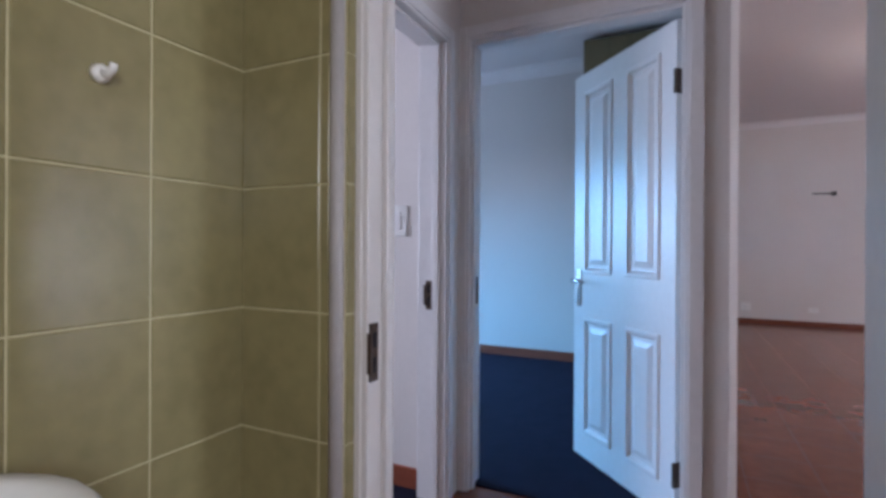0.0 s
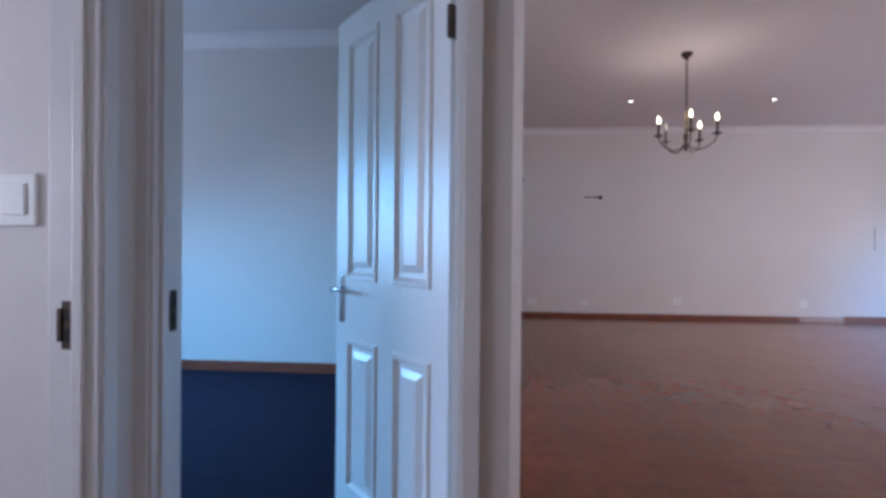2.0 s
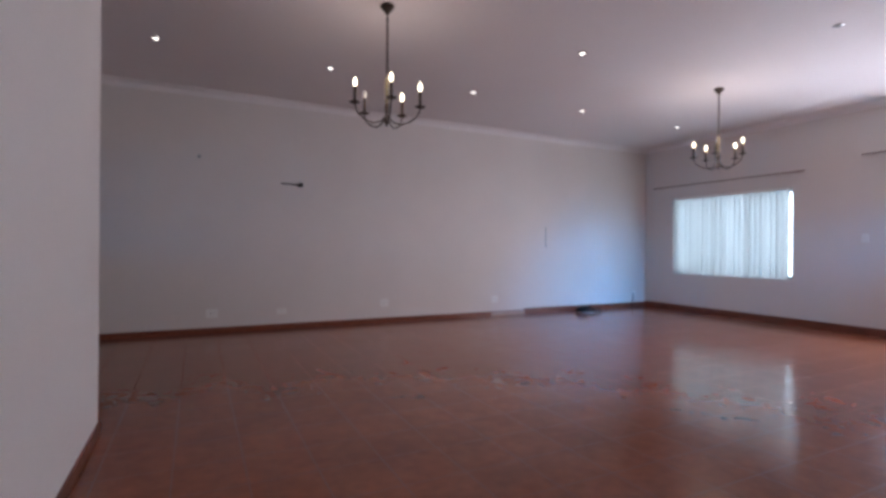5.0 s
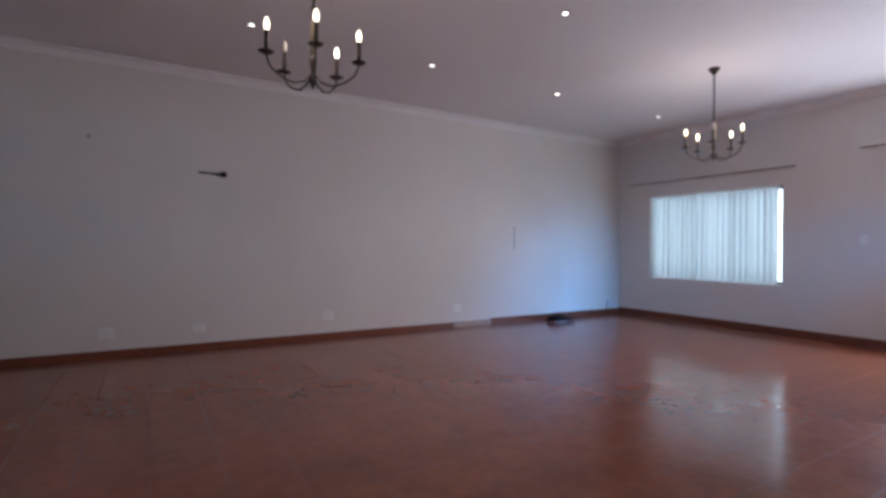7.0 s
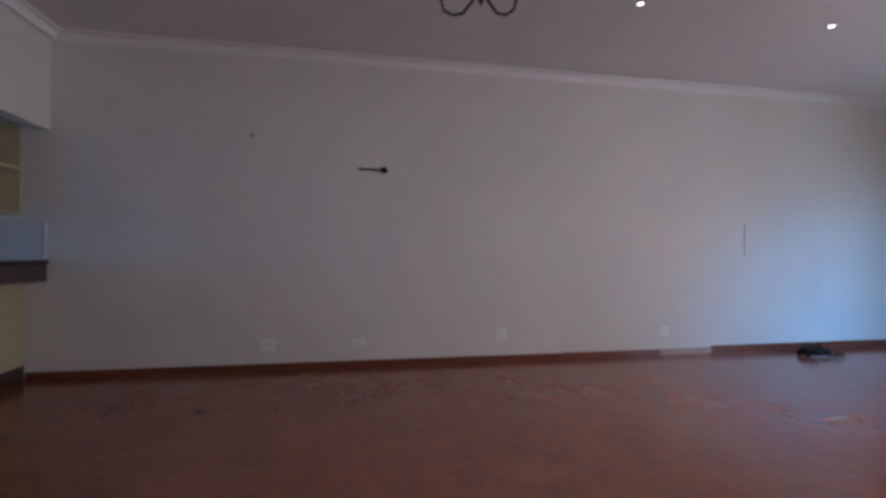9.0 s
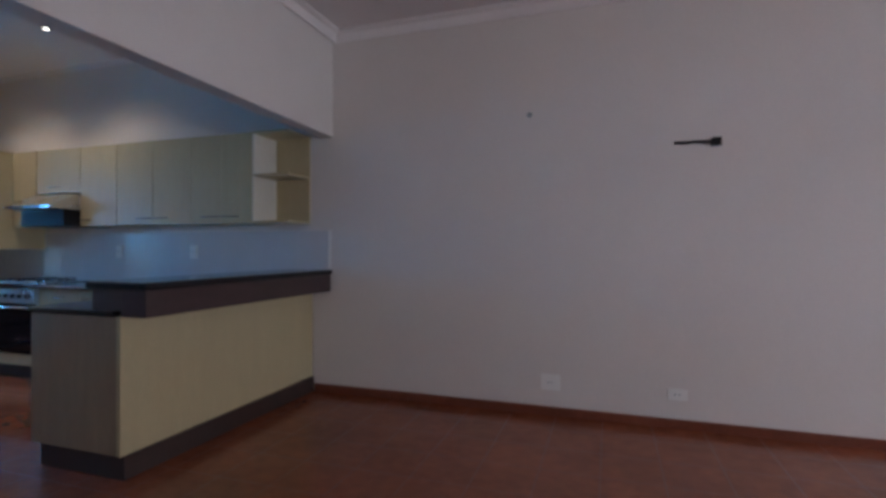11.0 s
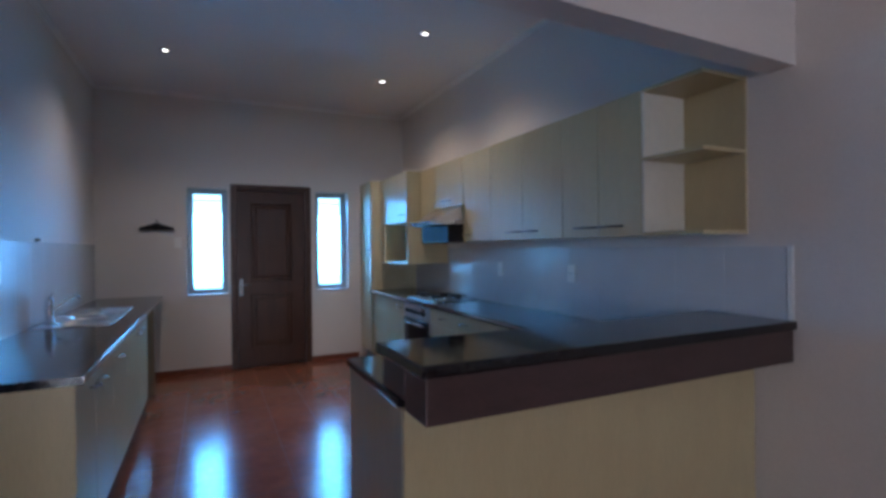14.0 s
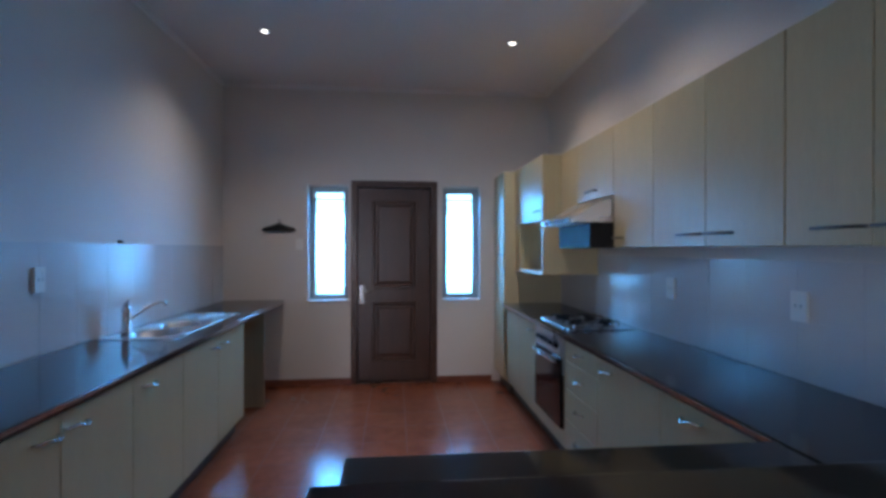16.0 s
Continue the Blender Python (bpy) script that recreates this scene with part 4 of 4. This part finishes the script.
# sink
sink = thing("sink", (-4.14, 6.47, CT), "stainless steel double-bowl sink with drainer", "sink")


def dish(bm, u0, u1, v0, v1, depth):
    rr = []
    for inset, h in ((0, 0.003), (0.012, -0.008), (0.03, -depth + 0.02), (0.06, -depth)):
        a, b, c, d = u0 + inset, u1 - inset, v0 + inset, v1 - inset
        k = min(b - a, d - c) / 2 - 0.002
        pts = []
        for cx, cy, s in ((b - k, d - k, 0), (a + k, d - k, 90), (a + k, c + k, 180), (b - k, c + k, 270)):
            pts += [(cx + k * math.cos(radians(s + q)), cy + k * math.sin(radians(s + q)), h) for q in (0, 30, 60, 90)]
        rr.append([bm.verts.new(p) for p in pts])
    for p, q in zip(rr, rr[1:]):
        for i in range(16):
            bm.faces.new((p[i], p[(i + 1) % 16], q[(i + 1) % 16], q[i]))
    bm.faces.new(rr[-1])
    for i, (cx, cy) in enumerate(((u1, v1), (u0, v1), (u0, v0), (u1, v0))):
        corner = bm.verts.new((cx, cy, 0.003))
        for j in range(3):
            bm.faces.new((corner, rr[0][4 * i + j], rr[0][4 * i + j + 1]))


for u0, u1 in ((0.22, 0.57), (-0.18, 0.17)):
    bm = bmesh.new()
    dish(bm, u0, u1, -0.15, 0.17, 0.15)
    done(bm, "bowl", STEEL, sink, smooth=True)
rim = [((-0.64, -0.22, 0.0005), (0.64, -0.15, 0.005)), ((-0.64, 0.17, 0.0005), (0.64, 0.22, 0.005)), ((0.57, -0.15, 0.0005), (0.64, 0.17, 0.005)), ((0.17, -0.15, 0.0005), (0.22, 0.17, 0.005)), ((-0.64, -0.15, 0.0005), (-0.18, 0.17, 0.004))]
boxes("rim", STEEL, rim, sink, 0.0015)
for k in range(7):
    boxes("drain_rib", STEEL, [((-0.60, -0.12 + k * 0.04, 0.004), (-0.24, -0.105 + k * 0.04, 0.008))], sink, 0.0015)
tap = thing("tap", (-3.74, 6.295, CT + 0.005), "chrome kitchen mixer tap with a swung spout", "tap")
tube("body", CHROME, [(0, 0, 0), (0, 0, 0.015), (0, 0, 0.02), (0, 0, 0.12), (0, 0, 0.16), (0, 0.0, 0.185)], [0.034, 0.032, 0.026, 0.026, 0.027, 0.017], tap, sides=14)
tube("spout", CHROME, [(0, 0, 0.07), (-0.07, 0.03, 0.11), (-0.17, 0.07, 0.16), (-0.24, 0.10, 0.175), (-0.28, 0.115, 0.165), (-0.29, 0.12, 0.145)], 0.010, tap)
tube("lever", CHROME, [(0, 0, 0.18), (0.02, 0.015, 0.2), (0.03, 0.03, 0.215)], [0.012, 0.009, 0.007], tap)

# hob
hob = thing("hob", (-3.925, 9.42, CT), "stainless gas hob with black pan supports", "hob")
boxes("plate", STEEL, [((-0.32, -0.235, 0.0005), (0.32, 0.235, 0.01))], hob, 0.004)
for x, y, r in ((-0.18, -0.1, 0.045), (-0.18, 0.12, 0.035), (0.1, -0.1, 0.035), (0.1, 0.12, 0.055)):
    tube("burner", BLACK, [(x, y, 0.01), (x, y, 0.02), (x, y, 0.026)], [r, r, r * 0.7], hob, sides=16)
    for a in (45, 135):
        c, s = math.cos(radians(a)) * 0.1, math.sin(radians(a)) * 0.1
        tube("pan_support", BLACK, [(x - c, y - s, 0.01), (x - c, y - s, 0.036), (x + c, y + s, 0.036), (x + c, y + s, 0.01)], 0.005, hob, sides=6)
for k in range(4):
    tube("knob", CHROME, [(0.25, -0.16 + k * 0.09, 0.01), (0.25, -0.16 + k * 0.09, 0.032)], [0.02, 0.017], hob, sides=12)

socket(-3.28, 1.20, 0.09, 0.13, "white splashback socket above the worktop", NY - 0.011)
socket(-2.3, 1.20, 0.09, 0.13, "white splashback socket above the worktop", NY - 0.011)
socket(-3.07, 1.28, 0.08, 0.13, "white splashback socket above the sink counter", SY + 0.011, 1)
tagged(tube("wall_screw", RUST, [(-3.83, SY, 1.485), (-3.83, SY + 0.03, 1.485)], [0.012, 0.008]), "small rusty wall plug above the sink tiles", "wall plug")
tagged(boxes("edge_trim", PLASTIC, [((-0.80, NY - 0.014, 1.05), (-0.778, NY, 1.392))], bevel=0.002), "white plastic tile edge strip", "edge strip")

tagged(tube("wall_anchor", FRAME_GREY, [(0.963, NY, 2.266), (0.963, NY - 0.012, 2.266)], [0.022, 0.018]), "small grey plastic plug in the plaster", "wall plug")
hg = thing("coat_hanger", (WX + 0.02, 6.79, 1.665), "dark coat hanger hung flat on the wall", "hanger")
prism("yoke", BLACK, [(-0.175, -0.03), (-0.16, -0.04), (0.16, -0.04), (0.175, -0.03), (0.165, -0.005), (0.05, 0.03), (0.02, 0.045), (-0.02, 0.045), (-0.05, 0.03), (-0.165, -0.005)], "x", -0.012, 0.008, hg)
tube("hook", BLACK, [(0, 0, 0.04), (0, 0.0, 0.055), (0, 0.015, 0.068), (0, 0.0, 0.08), (0, -0.015, 0.07)], 0.004, hg, sides=6)
socket_w = thing("light_switch", (WX, 7.0, 1.49), "white light switch beside the kitchen window", "light switch")
boxes("plate", PLASTIC, [((0, -0.038, -0.06), (0.011, 0.038, 0.06))], socket_w, 0.003)
boxes("rocker", GLOSS_WHITE, [((0.011, -0.012, -0.02), (0.015, 0.012, 0.02))], socket_w, 0.001)

# ---- tiles ----


def tile_mesh(name, w, h, thick, edge, material):
    """A tile in the plane of x and z with its face at -y, its edges softened."""
    bm = bmesh.new()
    a = [bm.verts.new((x, 0, z)) for x, z in ((0, 0), (w, 0), (w, h), (0, h))]
    b = [bm.verts.new((x, -thick + edge, z)) for x, z in ((0, 0), (w, 0), (w, h), (0, h))]
    c = [bm.verts.new((x, -thick, z)) for x, z in ((edge, edge), (w - edge, edge), (w - edge, h - edge), (edge, h - edge))]
    for p, q in ((a, b), (b, c)):
        for k in range(4):
            bm.faces.new((p[k], p[(k + 1) % 4], q[(k + 1) % 4], q[k]))
    bm.faces.new(c)
    bmesh.ops.recalc_face_normals(bm, faces=bm.faces)
    me = bpy.data.meshes.new(name)
    bm.to_mesh(me)
    bm.free()
    me.materials.append(material)
    return me


def lay(name, host, me, places):
    for m in places:
        ob = new(name, me)
        ob.parent = host
        ob.matrix_basis = m


def tiled_panel(name, grout, material, origin, turn, w, h, nx, nz, label, gap=0.004, thick=0.009, edge=0.0025, cut_w=None):
    """A grout bed with tiles on it; the panel runs along local x from the origin, its face along local -y."""
    host = thing(name, origin, label, "tiles", kind="structure")
    host.rotation_euler = (0, 0, radians(turn))
    boxes("grout", grout, [((0, -0.006, 0), (nx * w if cut_w is None else cut_w, 0, nz * h))], host)
    me = tile_mesh("tile", w - gap, h - gap, thick, edge, material)
    places = []
    for i in range(nx):
        if cut_w is not None and (i + 1) * w > cut_w + 0.001:
            continue
        for k in range(nz):
            places.append(pose(i * w + gap / 2, 0, k * h + gap / 2))
    lay("tile", host, me, places)
    if cut_w is not None and cut_w % w > 0.02:
        rest = cut_w % w
        lay("tile", host, tile_mesh("tile", rest - gap, h - gap, thick, edge, material), [pose(cut_w - rest + gap / 2, 0, k * h + gap / 2) for k in range(nz)])
    return host


# splashbacks
tiled_panel("wall_tiles_north", WHITE_GROUT, WHITE_TILE, (-5.34, NY, CT), 0, 0.302, 0.2505, 15, 2, "plain white glazed splashback tiles", gap=0.003, thick=0.0078, edge=0.0006)
tiled_panel("wall_tiles_south", WHITE_GROUT, WHITE_TILE, (-1.87, SY, CT + 0.001), 180, 0.304, 0.29, 13, 2, "plain white glazed splashback tiles above the sink", gap=0.003, thick=0.0078, edge=0.0006)
# bathroom
TW, TZ = 0.2345, 0.2835
tiled_panel("wall_tiles_bath_west", OLIVE_GROUT, OLIVE_TILE, (-0.748, 1.39 - 11 * TW, -0.16), 90, TW, TZ, 11, 11, "olive green bathroom tiles with cream joints")
tiled_panel("wall_tiles_bath_north", OLIVE_GROUT, OLIVE_TILE, (-0.740, 1.39, -0.16), 0, TW, TZ, 2, 11, "olive green bathroom tiles with cream joints", cut_w=0.262)
reveal = thing("wall_tiles_bath_reveal", (BATH_OPEN[0], 1.391, -0.16), "narrow olive tiles in the bathroom door reveal", "tiles", kind="structure")
boxes("grout", OLIVE_GROUT, [((0, 0, 0.1), (0.005, 0.03, 2.29))], reveal)
for k in range(8):
    boxes("tile", OLIVE_TILE, [((0, 0.001, k * TZ + (0.1 if k == 0 else 0.002)), (0.008, 0.029, (k + 1) * TZ - 0.002))], reveal, 0.0015)
tagged(tube("tile_trim", GREY_TRIM, [(-0.461, 1.387, FZ), (-0.461, 1.387, 2.15)], 0.0165, sides=16), "rounded white plastic trim on the tiled corner", "tile trim", kind="structure")

# terracotta floor: the near pieces singly, the rest in one mesh
FT = 0.333


def floor_tile_mesh(w, rim, drop):
    """A square tile in the plane of x and y with a shallow grouted rim."""
    bm = bmesh.new()
    corners = ((0, 0), (1, 0), (1, 1), (0, 1))
    top = [bm.verts.new((rim + x * (w - 2 * rim), rim + y * (w - 2 * rim), 0)) for x, y in corners]
    low = [bm.verts.new((x * w, y * w, -drop)) for x, y in corners]
    foot = [bm.verts.new((0.002 + x * (w - 0.004), 0.002 + y * (w - 0.004), -0.008)) for x, y in corners]
    bm.faces.new(top)
    for a, b in ((low, top), (foot, low)):
        for k in range(4):
            bm.faces.new((a[k], a[(k + 1) % 4], b[(k + 1) % 4], b[k])).material_index = 1
    me = bpy.data.meshes.new("floor_tile")
    bm.to_mesh(me)
    bm.free()
    me.materials.append(TERRA)
    me.materials.append(GROUT)
    return me


ft = floor_tile_mesh(FT, 0.0028, 0.0002)
rooms = [(0.41, 1.52, EX, NY), (-0.79, SY, 0.41, NY), (WX, SY, -0.79, NY), (-0.745, 1.39, 0.41, 2.75), (-0.748, -1.3, 1.4, 1.39)]
near, far = [], []
i0, i1 = -26, 22
for i in range(i0, i1):
    for j in range(-28, 8):
        x, y = 2.5 + i * FT, 7.78 + j * FT
        cx, cy = x + FT / 2, y + FT / 2
        if not any(r[0] - 0.16 < cx < r[2] + 0.16 and r[1] - 0.16 < cy < r[3] + 0.16 for r in rooms):
            continue
        dist = min(abs(cx - 1.6) + abs(cy - 5.6) * 0.8, abs(cx + 2.9) + abs(cy - 7.5) * 0.7)
        (near if dist < 2.55 else far).append((dist, x, y))
near.sort()
far += near[290:]
lay("floor_tile", floor, ft, [pose(x, y, FZ) for _, x, y in near[:290]])
bm = bmesh.new()
for _, x, y in far:
    s = bmesh.new()
    s.from_mesh(ft)
    bmesh.ops.transform(s, verts=s.verts, matrix=pose(x, y, FZ))
    tmp = bpy.data.meshes.new("t")
    s.to_mesh(tmp)
    s.free()
    bm.from_mesh(tmp)
    bpy.data.meshes.remove(tmp)
rest = done(bm, "floor_tiles", TERRA, floor)
rest.data.materials.append(GROUT)
tagged(rest, "terracotta floor tiles, glossy and worn", kind="stuff")
